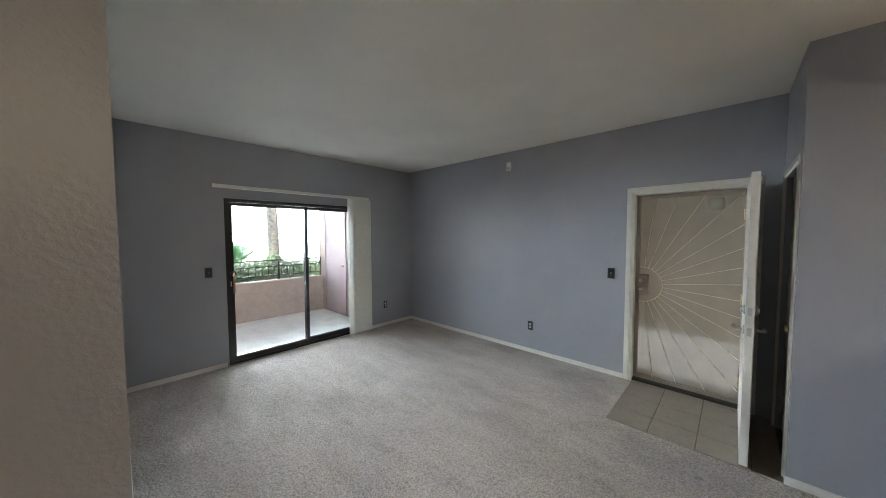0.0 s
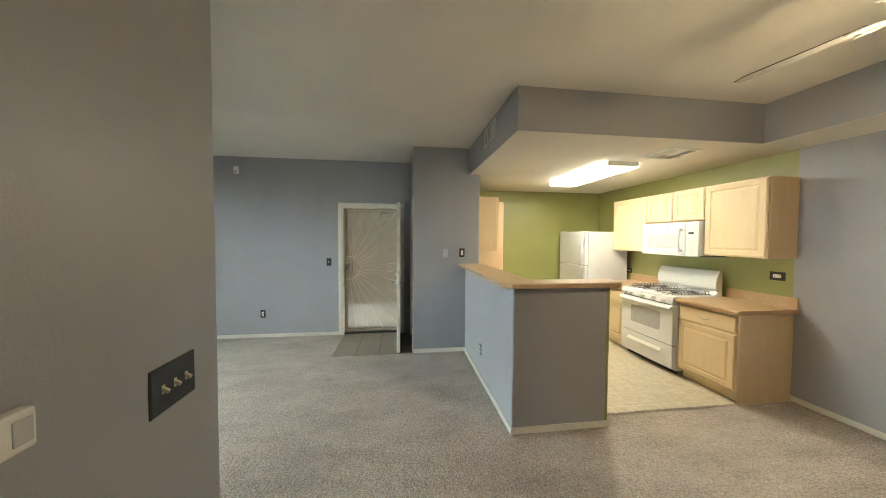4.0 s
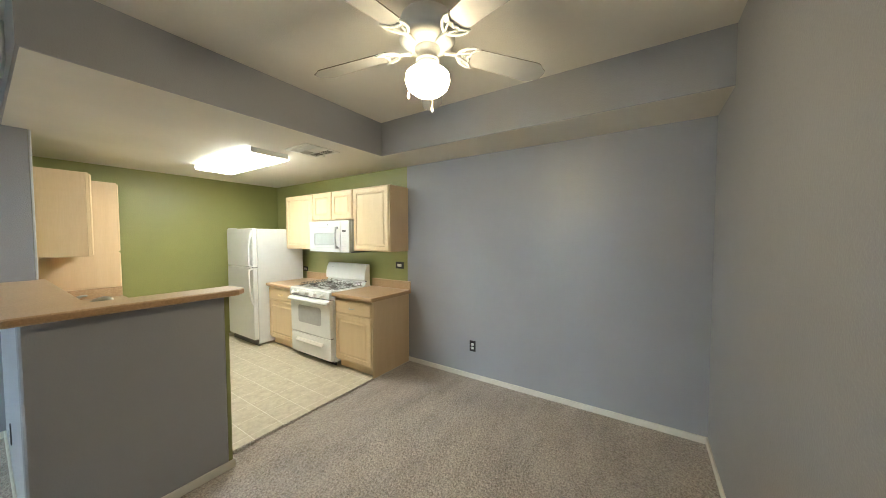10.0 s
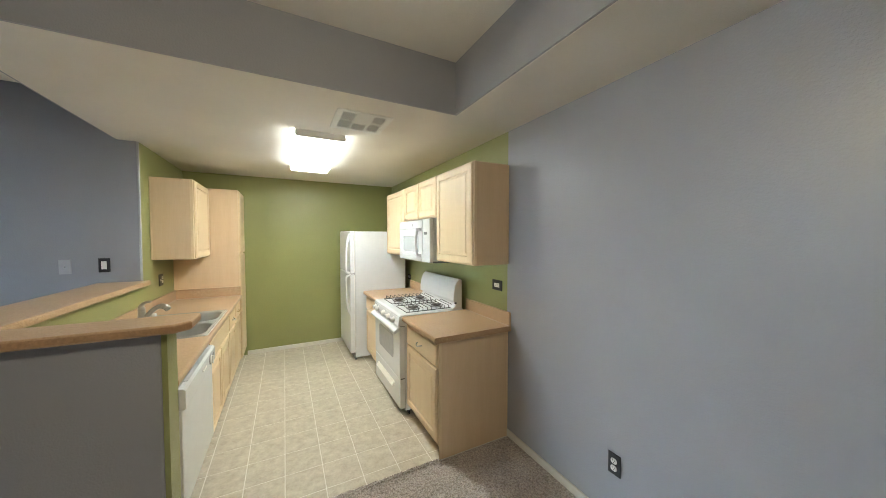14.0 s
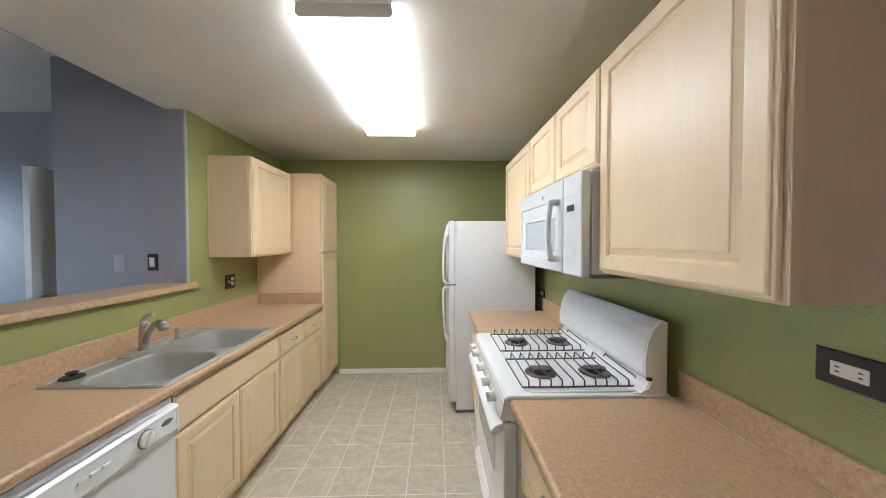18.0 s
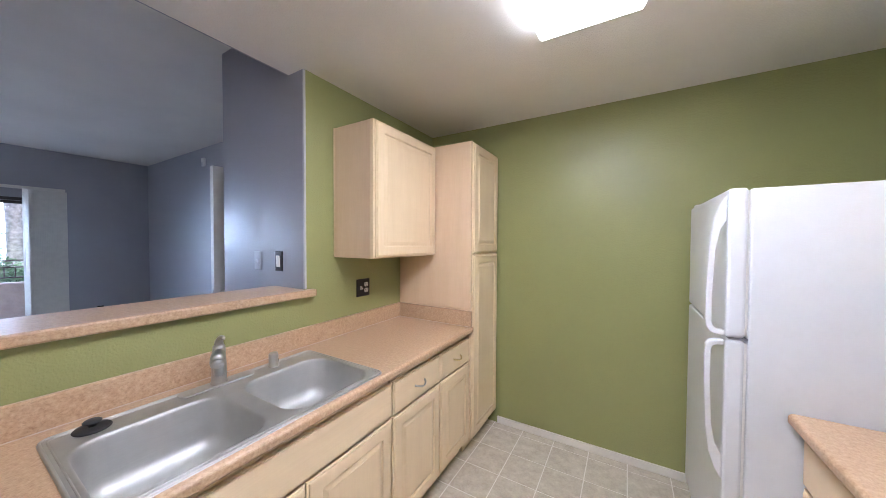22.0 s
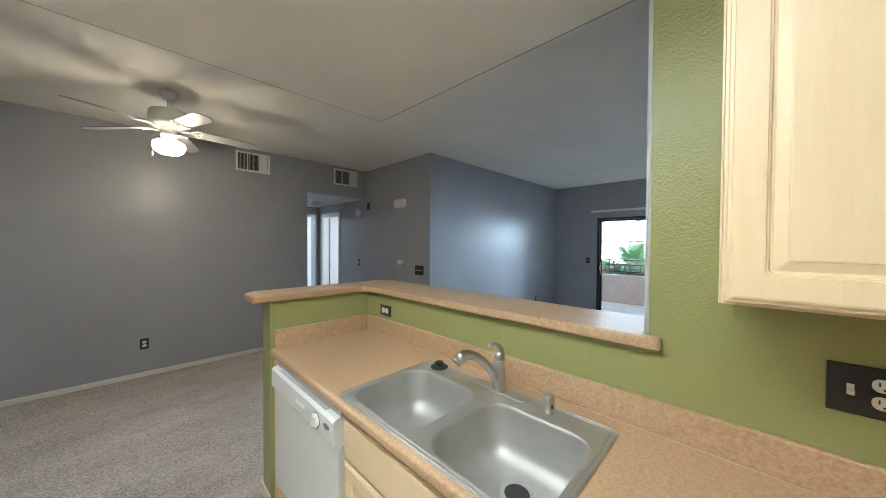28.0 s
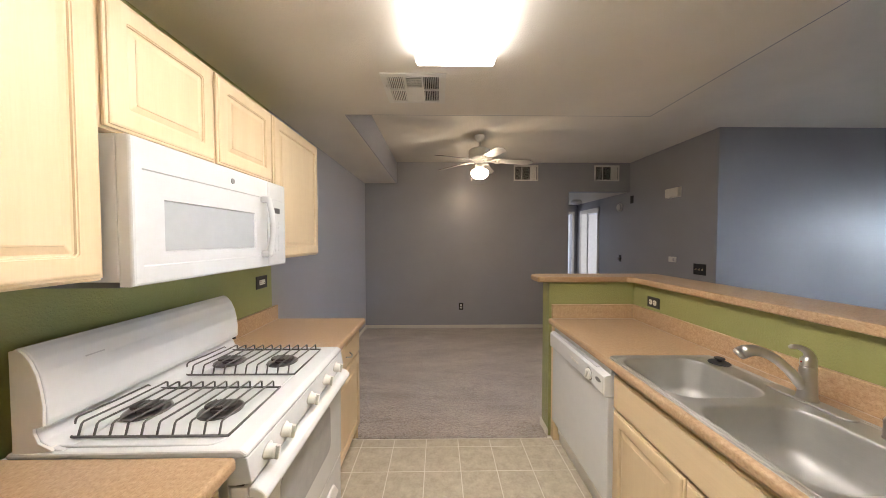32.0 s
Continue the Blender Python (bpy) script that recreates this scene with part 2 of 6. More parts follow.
BURNER = plain("used_burner_cap", (0.10, 0.085, 0.08), 0.55, 0.4, vary=0.35, scale=60)
BRONZE = plain("dark_bronze_aluminium", (0.035, 0.032, 0.030), 0.42, 0.6)
STEEL_X, STEEL_Y = steel("brushed_steel_across", (0.54, 0.54, 0.535), 0.50, "x"), steel("brushed_steel_along", (0.55, 0.55, 0.53), 0.57, "y")
NICKEL = plain("brushed_nickel", (0.52, 0.51, 0.49), 0.30, 1.0, vary=0.04, scale=30.0)
CHROME = plain("chrome", (0.75, 0.75, 0.76), 0.10, 1.0, vary=0.02)
BRASS = plain("worn_brass", (0.66, 0.50, 0.25), 0.28, 1.0, vary=0.1)
OVENGLASS = plain("grey_dotted_oven_glass", (0.45, 0.46, 0.47), 0.14, vary=0.05)
MWGLASS = plain("pale_grey_window", (0.44, 0.46, 0.47), 0.12, vary=0.03)
DARKHOLE = plain("dark_opening", (0.02, 0.02, 0.02), 0.5)
RUBBER = plain("black_rubber", (0.02, 0.02, 0.022), 0.6)
GLASS = clear_glass("door_glass")
LAMPGLOW = glow("fluorescent_lens", (0.985, 0.97, 0.93), 16.8)
LAMPSIDE = glow("fluorescent_side", (0.985, 0.97, 0.93), 6.6)
GLOBEGLOW = glow("frosted_globe", (1.0, 0.81, 0.565), 59.0)
GLOBESHOULDER = glow("frosted_globe_shoulder", (1.0, 0.81, 0.565), 9.0)
FANWHITE = plain("white_fan_enamel", (0.76, 0.745, 0.71), 0.35, vary=0.03)
BLIND = plain("cream_vinyl_blind", (0.74, 0.73, 0.67), 0.5, vary=0.04)
STUCCO = plain("tan_stucco", (0.43, 0.34, 0.29), 0.9, vary=0.08, scale=9.0, grain=0.003)
WALKSTUCCO = plain("yellow_tan_stucco", (0.50, 0.405, 0.275), 0.9, vary=0.08, scale=9.0, grain=0.003)
CONCRETE = plain("pale_concrete", (0.68, 0.68, 0.67), 0.85, vary=0.10, scale=4.0, grain=0.001)
TAUPE = plain("taupe_door_paint", (0.40, 0.31, 0.315), 0.8, spec=0.15, vary=0.05)
SCREEN = screen_mesh("perforated_screen")
TAUPEMETAL = plain("taupe_steel", (0.30, 0.245, 0.20), 0.4, 0.2)
RAIL = plain("brown_rail_paint", (0.10, 0.075, 0.065), 0.5)
BARK = plain("grey_brown_bark", (0.46, 0.395, 0.37), 0.95, vary=0.35, scale=14.0, grain=0.02)
HEDGE = foliage("hedge_leaf", (0.11, 0.18, 0.09), (0.24, 0.34, 0.18))
FROND = foliage("cycad_frond", (0.08, 0.18, 0.075), (0.17, 0.33, 0.13))
FARLEAF = foliage("far_leaf", (0.06, 0.10, 0.045), (0.14, 0.19, 0.09))
EARTH = plain("dry_earth", (0.38, 0.33, 0.26), 0.95, vary=0.2, scale=2.0, grain=0.01)
ROOMWALL = plain("pale_bedroom_paint", (0.66, 0.67, 0.70), 0.6)

# ---- geometry helpers ----


def link_mesh(name, bm, material, smooth=False):
    me = bpy.data.meshes.new(name)
    bm.to_mesh(me)
    bm.free()
    if material:
        me.materials.append(material)
    if smooth:
        for p in me.polygons:
            p.use_smooth = True
    return me


def part(name, bm, material, parent, label="", smooth=False):
    ob = new(name, link_mesh(name, bm, material, smooth))
    ob.parent = parent
    return tagged(ob, label) if label else ob


def thing(name, at, rz, label, category, group=""):
    ob = new(name)
    ob.empty_display_size = 0.1
    ob.matrix_world = pose(*at, 0, 0, rz)
    return tagged(ob, label, category, group)


def single(name, bm, material, label, category, group="", kind="", smooth=False, at=None):
    ob = new(name, link_mesh(name, bm, material, smooth))
    if at:
        ob.matrix_world = at
    return tagged(ob, label, category, group, kind)


def box(x0, x1, y0, y1, z0, z1, bevel=0.0, segments=2):
    bm = bmesh.new()
    bmesh.ops.create_cube(bm, size=1.0, matrix=Matrix.LocRotScale(((x0 + x1) / 2, (y0 + y1) / 2, (z0 + z1) / 2), None, (abs(x1 - x0), abs(y1 - y0), abs(z1 - z0))))
    if bevel:
        bmesh.ops.bevel(bm, geom=bm.edges[:], offset=bevel, segments=segments, profile=0.5, affect="EDGES")
    return bm


def join(*bms):
    """All the pieces in one bmesh."""
    out = bms[0]
    for b in bms[1:]:
        me = bpy.data.meshes.new("piece")
        b.to_mesh(me)
        b.free()
        out.from_mesh(me)
        bpy.data.meshes.remove(me)
    return out


def moved(bm, m):
    bmesh.ops.transform(bm, matrix=m, verts=bm.verts[:])
    return bm


def prism(outline, axis, a, b, bevel=0.0):
    """An outline of pairs, drawn out along one axis from a to b. The pairs fill the two other axes in order."""
    bm = bmesh.new()
    k = "xyz".index(axis)
    def at(p, w):
        v = list(p)
        v.insert(k, w)
        return v
    low = [bm.verts.new(at(p, a)) for p in outline]
    high = [bm.verts.new(at(p, b)) for p in outline]
    n = len(outline)
    bm.faces.new(low)
    bm.faces.new(high)
    for i in range(n):
        bm.faces.new((low[i], low[(i + 1) % n], high[(i + 1) % n], high[i]))
    bmesh.ops.recalc_face_normals(bm, faces=bm.faces[:])
    if bevel:
        bmesh.ops.bevel(bm, geom=bm.edges[:], offset=bevel, segments=2, profile=0.5, affect="EDGES")
    return bm


def lathe(profile, segments=28, close=True):
    """A profile of (radius, z) turned about z."""
    bm = bmesh.new()
    rings = []
    for r, z in profile:
        if r < 1e-5:
            rings.append([bm.verts.new((0, 0, z))])
        else:
            rings.append([bm.verts.new((r * math.cos(math.tau * i / segments), r * math.sin(math.tau * i / segments), z)) for i in range(segments)])
    for a, b in zip(rings, rings[1:]):
        for i in range(segments):
            j = (i + 1) % segments
            quad = [a[i % len(a)], a[j % len(a)], b[j % len(b)], b[i % len(b)]]
            quad = list(dict.fromkeys(quad))
            if len(quad) > 2:
                bm.faces.new(quad)
    for ring in (rings[0], rings[-1]) if close else ():
        if len(ring) > 2:
            bm.faces.new(ring)
    bmesh.ops.recalc_face_normals(bm, faces=bm.faces[:])
    return bm


def tube(points, radius, sides=8, taper=None):
    """A round bar along a run of points; taper gives each point's share of the radius."""
    bm = bmesh.new()
    pts = [Vector(p) for p in points]
    up, rings = None, []
    for i, p in enumerate(pts):
        d = (pts[min(i + 1, len(pts) - 1)] - pts[max(i - 1, 0)]).normalized()
        if up is None:
            up = d.orthogonal().normalized()
        up = (up - d * up.dot(d)).normalized()
        side = d.cross(up)
        r = radius * (taper[i] if taper else 1.0)
        rings.append([bm.verts.new(p + r * (math.cos(math.tau * k / sides) * up + math.sin(math.tau * k / sides) * side)) for k in range(sides)])
    for a, b in zip(rings, rings[1:]):
        for k in range(sides):
            bm.faces.new((a[k], a[(k + 1) % sides], b[(k + 1) % sides], b[k]))
    bm.faces.new(rings[0])
    bm.faces.new(rings[-1])
    bmesh.ops.recalc_face_normals(bm, faces=bm.faces[:])
    return bm


def rounded(w, h, r, n=5, cx=0.0, cy=0.0):
    """The outline of a rectangle with round corners."""
    out = []
    for sx, sy, a0 in ((1, 1, 0), (-1, 1, 90), (-1, -1, 180), (1, -1, 270)):
        for i in range(n + 1):
            a = radians(a0 + 90 * i / n)
            out.append((cx + sx * (w / 2 - r) + r * math.cos(a), cy + sy * (h / 2 - r) + r * math.sin(a)))
    return out


def framed_panel(w, h, profile, x0=0.0, z0=0.0):
    """A rectangular front facing -y, built of rings: each step of the profile is (inset, y)."""
    bm = bmesh.new()
    rings = []
    for inset, y in profile:
        rings.append([bm.verts.new((x0 + x, y, z0 + z)) for x, z in ((inset, inset), (w - inset, inset), (w - inset, h - inset), (inset, h - inset))])
    bm.faces.new(rings[0])
    for a, b in zip(rings, rings[1:]):
        for k in range(4):
            bm.faces.new((a[k], a[(k + 1) % 4], b[(k + 1) % 4], b[k]))
    bm.faces.new(rings[-1])
    bmesh.ops.recalc_face_normals(bm, faces=bm.faces[:])
    return bm


def ringed_panel(w, h, profile, x0=0.0, z0=0.0):
    """As framed_panel, with rounded corners: each step of the profile is (inset, y, corner radius)."""
    bm = bmesh.new()
    rings = [[bm.verts.new((x, y, z)) for x, z in rounded(w - 2 * inset, h - 2 * inset, r, 3, x0 + w / 2, z0 + h / 2)] for inset, y, r in profile]
    bm.faces.new(rings[0])
    for a, b in zip(rings, rings[1:]):
        for k in range(len(a)):
            bm.faces.new((a[k], a[(k + 1) % len(a)], b[(k + 1) % len(a)], b[k]))
    bm.faces.new(rings[-1])
    bmesh.ops.recalc_face_normals(bm, faces=bm.faces[:])
    return bm


def raised_door(w, h, x0=0.0, z0=0.0, y=0.0, t=0.019):
    """A foil-wrapped door: stepped outer edge, a routed groove with rounded corners, a raised field."""
    f, s = y - t, min(0.055, w * 0.2)
    edge = [(0.004, y), (0.004, y - 0.003), (0, y - 0.0032), (0, f + 0.0085), (0.002, f + 0.0062), (0.0075, f + 0.0055), (0.0085, f + 0.0022), (0.012, f + 0.0006), (0.015, f)]
    field = [(s, f, 0.011), (s + 0.0012, f + 0.0026, 0.010), (s + 0.0040, f + 0.0030, 0.009), (s + 0.0055, f + 0.0078, 0.008), (s + 0.0105, f + 0.0082, 0.0055), (s + 0.028, f + 0.0026, 0.003), (s + 0.0285, f + 0.0012, 0.003), (s + 0.032, f + 0.0004, 0.002)]
    return ringed_panel(w, h, [(i, d, 0.0015) for i, d in edge] + field, x0, z0)


def drawer_front(w, h, x0=0.0, z0=0.0, y=0.0, t=0.019):
    """A flat slab with the doors' stepped edge."""
    f = y - t
    return framed_panel(w, h, [(0.004, y), (0.004, y - 0.003), (0, y - 0.0032), (0, f + 0.0085), (0.002, f + 0.0062), (0.0065, f + 0.0055), (0.0075, f + 0.0022), (0.010, f + 0.0006), (0.013, f)], x0, z0)


def stepped_front(rects):
    """A front facing -y: each step is (x0, x1, z0, z1, y), from the back's outline inwards; the last one is closed."""
    bm = bmesh.new()
    rings = [[bm.verts.new(p) for p in ((x0, y, z0), (x1, y, z0), (x1, y, z1), (x0, y, z1))] for x0, x1, z0, z1, y in rects]
    bm.faces.new(rings[0])
    for a, b in zip(rings, rings[1:]):
        for k in range(4):
            bm.faces.new((a[k], a[(k + 1) % 4], b[(k + 1) % 4], b[k]))
    bm.faces.new(rings[-1])
    bmesh.ops.recalc_face_normals(bm, faces=bm.faces[:])
    return bm


def bow_handle(width=0.085, reach=0.026):
    """A bowed wire pull, lying along x, standing off towards -y."""
    pts = []
    for i in range(13):
        u = i / 12
        pts.append((width * (u - 0.5), -reach * math.sin(math.pi * u) ** 0.6 + 0.001, -0.010 * math.sin(math.pi * u)))
    return tube(pts, 0.0045, 8, [1.25 if i in (0, 12) else 1.0 for i in range(13)])


def wall_box(name, x0, x1, y0, y1, z0, z1, material):
    return single(name, box(x0, x1, y0, y1, z0, z1), material, "", "", kind="structure")


def holed(u0, u1, z0, z1, holes):
    """Rectangles that cover u0..u1, z0..z1 but for the holes (a, b, c, d), which do not overlap in u."""
    out, at = [], u0
    for a, b, c, d in sorted(holes):
        if a > at:
            out.append((at, a, z0, z1))
        if c > z0:
            out.append((a, b, z0, c))
        if d < z1:
            out.append((a, b, d, z1))
        at = b
    if at < u1:
        out.append((at, u1, z0, z1))
    return out


def wall_y(name, y0, y1, x0, x1, z0, z1, material, holes=()):
    """A wall along x, between y0 and y1, with holes."""
    return single(name, join(*[box(a, b, y0, y1, c, d) for a, b, c, d in holed(x0, x1, z0, z1, holes)]), material, "", "", kind="structure")


def wall_x(name, x0, x1, y0, y1, z0, z1, material, holes=()):
    return single(name, join(*[box(x0, x1, a, b, c, d) for a, b, c, d in holed(y0, y1, z0, z1, holes)]), material, "", "", kind="structure")

# ---- plan ----
H, KH = 2.71, 2.369                      # ceiling of the rooms and of the kitchen
XP, YD, XE, YN, YS = -4.235, 3.775, 3.94, 4.14, -1.595   # patio, entry, stove, fridge and dining walls
XL, YC = -0.39, 0.016                     # corner between hall side and living room
XN, YNIB, XK = 0.435, 2.862, 1.31        # short wall by the entry, and the kitchen's west wall
XSOF, YSOF, XBEAM = 1.168, 1.145, 3.422   # dropped ceiling edges
XPW, YPS, YPN, XPE = 1.125, 1.068, 1.205, 1.935  # half wall
BAR0, BAR1 = 1.145, 1.185
XH = 0.615                               # hall's east side
HH = 2.24                                # hall ceiling

# ---- large structure ----


def pile(areas, step, seed):
    """A sheet of carpet tufts: a fine grid whose points stand at uneven heights, over each of the areas x0, x1, y0, y1."""
    r = np.random.RandomState(seed)
    verts, faces, base = [], [], 0
    for ax, bx_, ay, by in areas:
        nx, ny_ = int((bx_ - ax) / step) + 1, int((by - ay) / step) + 1
        gx, gy = np.meshgrid(np.linspace(ax, bx_, nx), np.linspace(ay, by, ny_), indexing="ij")
        tuft = 0.6 * r.rand(nx, ny_) + 0.4 * np.kron(r.rand(nx // 2 + 1, ny_ // 2 + 1), np.ones((2, 2)))[:nx, :ny_]
        soft = r.rand(nx // 5 + 2, ny_ // 5 + 2)
        soft = np.kron(soft, np.ones((5, 5)))[:nx, :ny_]
        jig = (r.rand(2, nx, ny_) - 0.5) * step * 0.7
        jig[:, [0, -1], :] = 0
        jig[:, :, [0, -1]] = 0
        z = -0.010 + 0.0112 * tuft ** 1.2 + 0.0028 * soft
        z[[0, -1], :] = -0.004
        z[:, [0, -1]] = -0.004
        verts.append(np.stack([gx + jig[0], gy + jig[1], z], -1).reshape(-1, 3))
        k = base + np.arange(nx * ny_).reshape(nx, ny_)
        faces.append(np.stack([k[:-1, :-1], k[1:, :-1], k[1:, 1:], k[:-1, 1:]], -1).reshape(-1, 4))
        base += nx * ny_
    v, f = np.concatenate(verts), np.concatenate(faces)
    me = bpy.data.meshes.new("carpet")
    me.vertices.add(len(v))
    me.vertices.foreach_set("co", v.ravel())
    me.loops.add(f.size)
    me.loops.foreach_set("vertex_index", f.ravel().astype(np.int32))
    me.polygons.add(len(f))
    me.polygons.foreach_set("loop_start", np.arange(0, f.size, 4, dtype=np.int32))
    me.update(calc_edges=True)
    me.validate()
    me.materials.append(CARPET)
    return me


YT = YPN + 0.012
AREAS = [(XP, -0.612, YT, YD), (-0.612, XPW, YT, YNIB), (XP, XE, YC - 0.01, YT), (XL, XE, YS, YC - 0.01), (XL, XH, -3.5, YS)]
tagged(new("floor_carpet", pile(AREAS, 0.0115, 11)), "beige cut-pile carpet with vacuum marks", "carpet", kind="structure")
single("floor_base", join(*[box(a, b, c, d_, -0.12, -0.015) for a, b, c, d_ in AREAS]), EARTH, "", "", kind="structure")
floor_kitchen = wall_box("floor_kitchen", XK, XE, YPN + 0.012, YN, -0.12, -0.0009, GROUT)
floor_entry = wall_box("floor_entry", -0.612, XN + 0.05, YNIB, YD + 0.15, -0.12, -0.004, DARKGROUT)

# patio wall with the sliding door's opening
PD0, PD1, PDH = 0.90, 2.84, 2.02
wall_x("wall_west", XP - 0.15, XP, YC - 0.1, YD + 0.15, -0.12, H, GREY, [(PD0, PD1, -0.12, PDH)])
ED0, ED1, EDH = -0.635, 0.265, 2.005
wall_y("wall_north_living", YD, YD + 0.15, XP, XN + 0.10, -0.12, H, GREY, [(ED0, ED1, -0.12, EDH)])
CD0, CD1, CDH = 2.98, 3.66, 2.02
wall_x("wall_closet", XN, XN + 0.10, YNIB + 0.10, YD, -0.12, H, GREY, [(CD0, CD1, -0.12, CDH)])
wall_y("wall_nib", YNIB, YNIB + 0.10, XN, XK - 0.014, -0.12, H, GREY)
wall_x("wall_west_kitchen", XK - 0.10, XK, YNIB + 0.004, YN, -0.12, KH, GREEN)
wall_y("wall_north_kitchen", YN, YN + 0.12, XN + 0.10, XE + 0.12, -0.12, KH, GREEN)
wall_x("wall_east_kitchen", XE, XE + 0.12, 1.236, YN, -0.12, KH, GREEN)
wall_x("wall_east_dining", XE, XE + 0.12, YS - 0.12, 1.236, -0.12, KH, GREY)
wall_y("wall_south", YS - 0.12, YS, XL, XE, -0.12, H, GREY, [(XL, XH, -0.12, HH)])
wall_x("wall_hall_side", XL - 0.12, XL, -3.5, YC - 0.12, -0.12, H, GREY, [(-3.295, -2.595, -0.12, 2.03)])
wall_y("wall_south_living", YC - 0.12, YC, XP, XL, -0.12, H, GREY)
wall_x("wall_hall_east", XH, XH + 0.1, -3.5, YS - 0.12, -0.12, HH, GREY)
wall_y("wall_hall_end", -3.62, -3.5, XL - 0.12, XH + 0.1, -0.12, HH + 0.1, GREY, [(-0.27, 0.45, -0.12, 2.03)])
wall_box("ceiling", XP, XE + 0.12, YS, YD + 0.15, H, H + 0.15, CEIL)
wall_box("ceiling_hall", XL, XH, -3.5, YS - 0.12, HH, HH + 0.1, CEIL)
# dropped kitchen ceiling and the beam along the dining wall: painted fascia, pale underside
wall_box("ceiling_kitchen", XSOF + 0.012, XE, YSOF + 0.012, YN, KH, KH + 0.05, CEIL)
wall_box("ceiling_beam", XBEAM + 0.012, XE, YS, YSOF + 0.012, KH, KH + 0.05, CEIL)
wall_x("soffit_west", XSOF, XSOF + 0.1, YSOF, YNIB, KH + 0.002, H, GREY)
wall_y("soffit_south", YSOF, YSOF + 0.1, XSOF + 0.1, XBEAM, KH + 0.002, H, GREY)
wall_x("soffit_beam", XBEAM, XBEAM + 0.1, YS, YSOF + 0.1, KH + 0.002, H, GREY)

# half wall round the sink counter
single("wall_half_living", prism([(XPW, YNIB), (XPW, YPS), (XPE - 0.02, YPS), (XPE - 0.02, YPN - 0.055), (XK - 0.055, YPN - 0.055), (XK - 0.055, YNIB)], "z", 0, BAR0 - 0.002, 0.012), GREY, "", "", kind="structure")
single("wall_half_kitchen", prism([(XK - 0.055, YNIB + 0.004), (XK, YNIB + 0.004), (XK, YPN), (XPE, YPN), (XPE, YPS + 0.004), (XPE - 0.02, YPS + 0.004), (XPE - 0.02, YPN - 0.055), (XK - 0.055, YPN - 0.055)], "z", 0, BAR0 - 0.002), GREEN, "", "", kind="structure")
single("corner_bead", box(XK - 0.013, XK + 0.003, YNIB - 0.003, YNIB + 0.012, BAR1, KH, 0.005), plain("bead_paint", (0.45, 0.455, 0.47), 0.4), "", "", kind="structure")


def base_run(name, x0, x1, y0, y1):
    """A low board with a rounded top, its back on a wall."""
    return single(name, box(x0, x1, y0, y1, 0.001, 0.055, 0.004), TRIM, "", "", kind="structure")


bt = 0.012
base_run("baseboard_west_a", XP, XP + bt, YC, PD0 - 0.02)
base_run("baseboard_west_b", XP, XP + bt, PD1 + 0.02, YD)
base_run("baseboard_north_a", XP + bt, ED0 - 0.06, YD - bt, YD)
base_run("baseboard_nib", XN - bt, XPW, YNIB - bt, YNIB)
base_run("baseboard_half_a", XPW - bt, XPW, YPS - bt, YNIB - bt)
base_run("baseboard_half_b", XPW, XPE + bt, YPS - bt, YPS)
base_run("baseboard_half_c", XPE, XPE + bt, YPS, YPN + 0.01)
base_run("baseboard_east", XE - bt, XE, YS, 1.225)
base_run("baseboard_south", XH + 0.0, XE - bt, YS, YS + bt)
base_run("baseboard_hall", XL, XL + bt, -2.53, YC - 0.0)
base_run("baseboard_living_south", XP + bt, XL + bt, YC, YC + bt)
base_run("baseboard_kitchen", 1.94, XE, YN - bt, YN)
single("threshold_strip", prism([(YPN + 0.002, -0.002), (YPN + 0.008, 0.004), (YPN + 0.020, 0.004), (YPN + 0.026, -0.002)], "x", XPE + 0.014, 3.35), plain("dull_worn_metal", (0.52, 0.50, 0.46), 0.5, 0.2, vary=0.15), "worn metal strip between carpet and vinyl floor", "strip", kind="structure")



def tuft_fringe(x0, x1, y, count, seed):
    """Loose tufts along the cut edge of the carpet."""
    r = random.Random(seed)
    verts, faces = [], []
    for i in range(count):
        x, yy, s = r.uniform(x0, x1), y + r.uniform(-0.012, 0.012), r.uniform(0.004, 0.009)
        n, a = len(verts), r.uniform(0, 6.28)
        for k in range(3):
            verts.append((x + s * math.cos(a + 2.094 * k), yy + s * math.sin(a + 2.094 * k), -0.001))
        verts.append((x + r.uniform(-0.004, 0.004), yy + r.uniform(-0.002, 0.008), r.uniform(0.005, 0.010)))
        faces += [(n, n + 1, n + 3), (n + 1, n + 2, n + 3), (n + 2, n, n + 3)]
    me = bpy.data.meshes.new("carpet_edge")
    me.from_pydata(verts, [], faces)
    me.materials.append(CARPET)
    return me


tagged(new("carpet_edge", tuft_fringe(XPE + 0.015, 3.345, YPN + 0.012, 2200, 21)), "frayed cut edge of the beige carpet", "carpet", kind="structure")


def casing(name, horizontal, a, b, top, face, sign, width=0.058):
    """Door casing in three runs with a stepped face. horizontal: the wall runs along x; face: its plane; sign: the side that it stands out to."""
    def run(u0, u1, z0, z1):
        pieces = []
        for grow, out in ((0.0, 0.010), (0.012, 0.016)):
            lo, hi = sorted((face, face + sign * out))
            g = grow
            if horizontal:
                pieces.append(box(u0 + g, u1 - g, lo, hi, z0 + (g if z0 > 0.1 else 0), z1 - g, 0.002))
            else:
                pieces.append(box(lo, hi, u0 + g, u1 - g, z0 + (g if z0 > 0.1 else 0), z1 - g, 0.002))
        return join(*pieces)
    bm = join(run(a - width, a, 0.001, top), run(b, b + width, 0.001, top), run(a - width, b + width, top, top + width))
    return single(name, bm, TRIM, "", "", kind="structure")


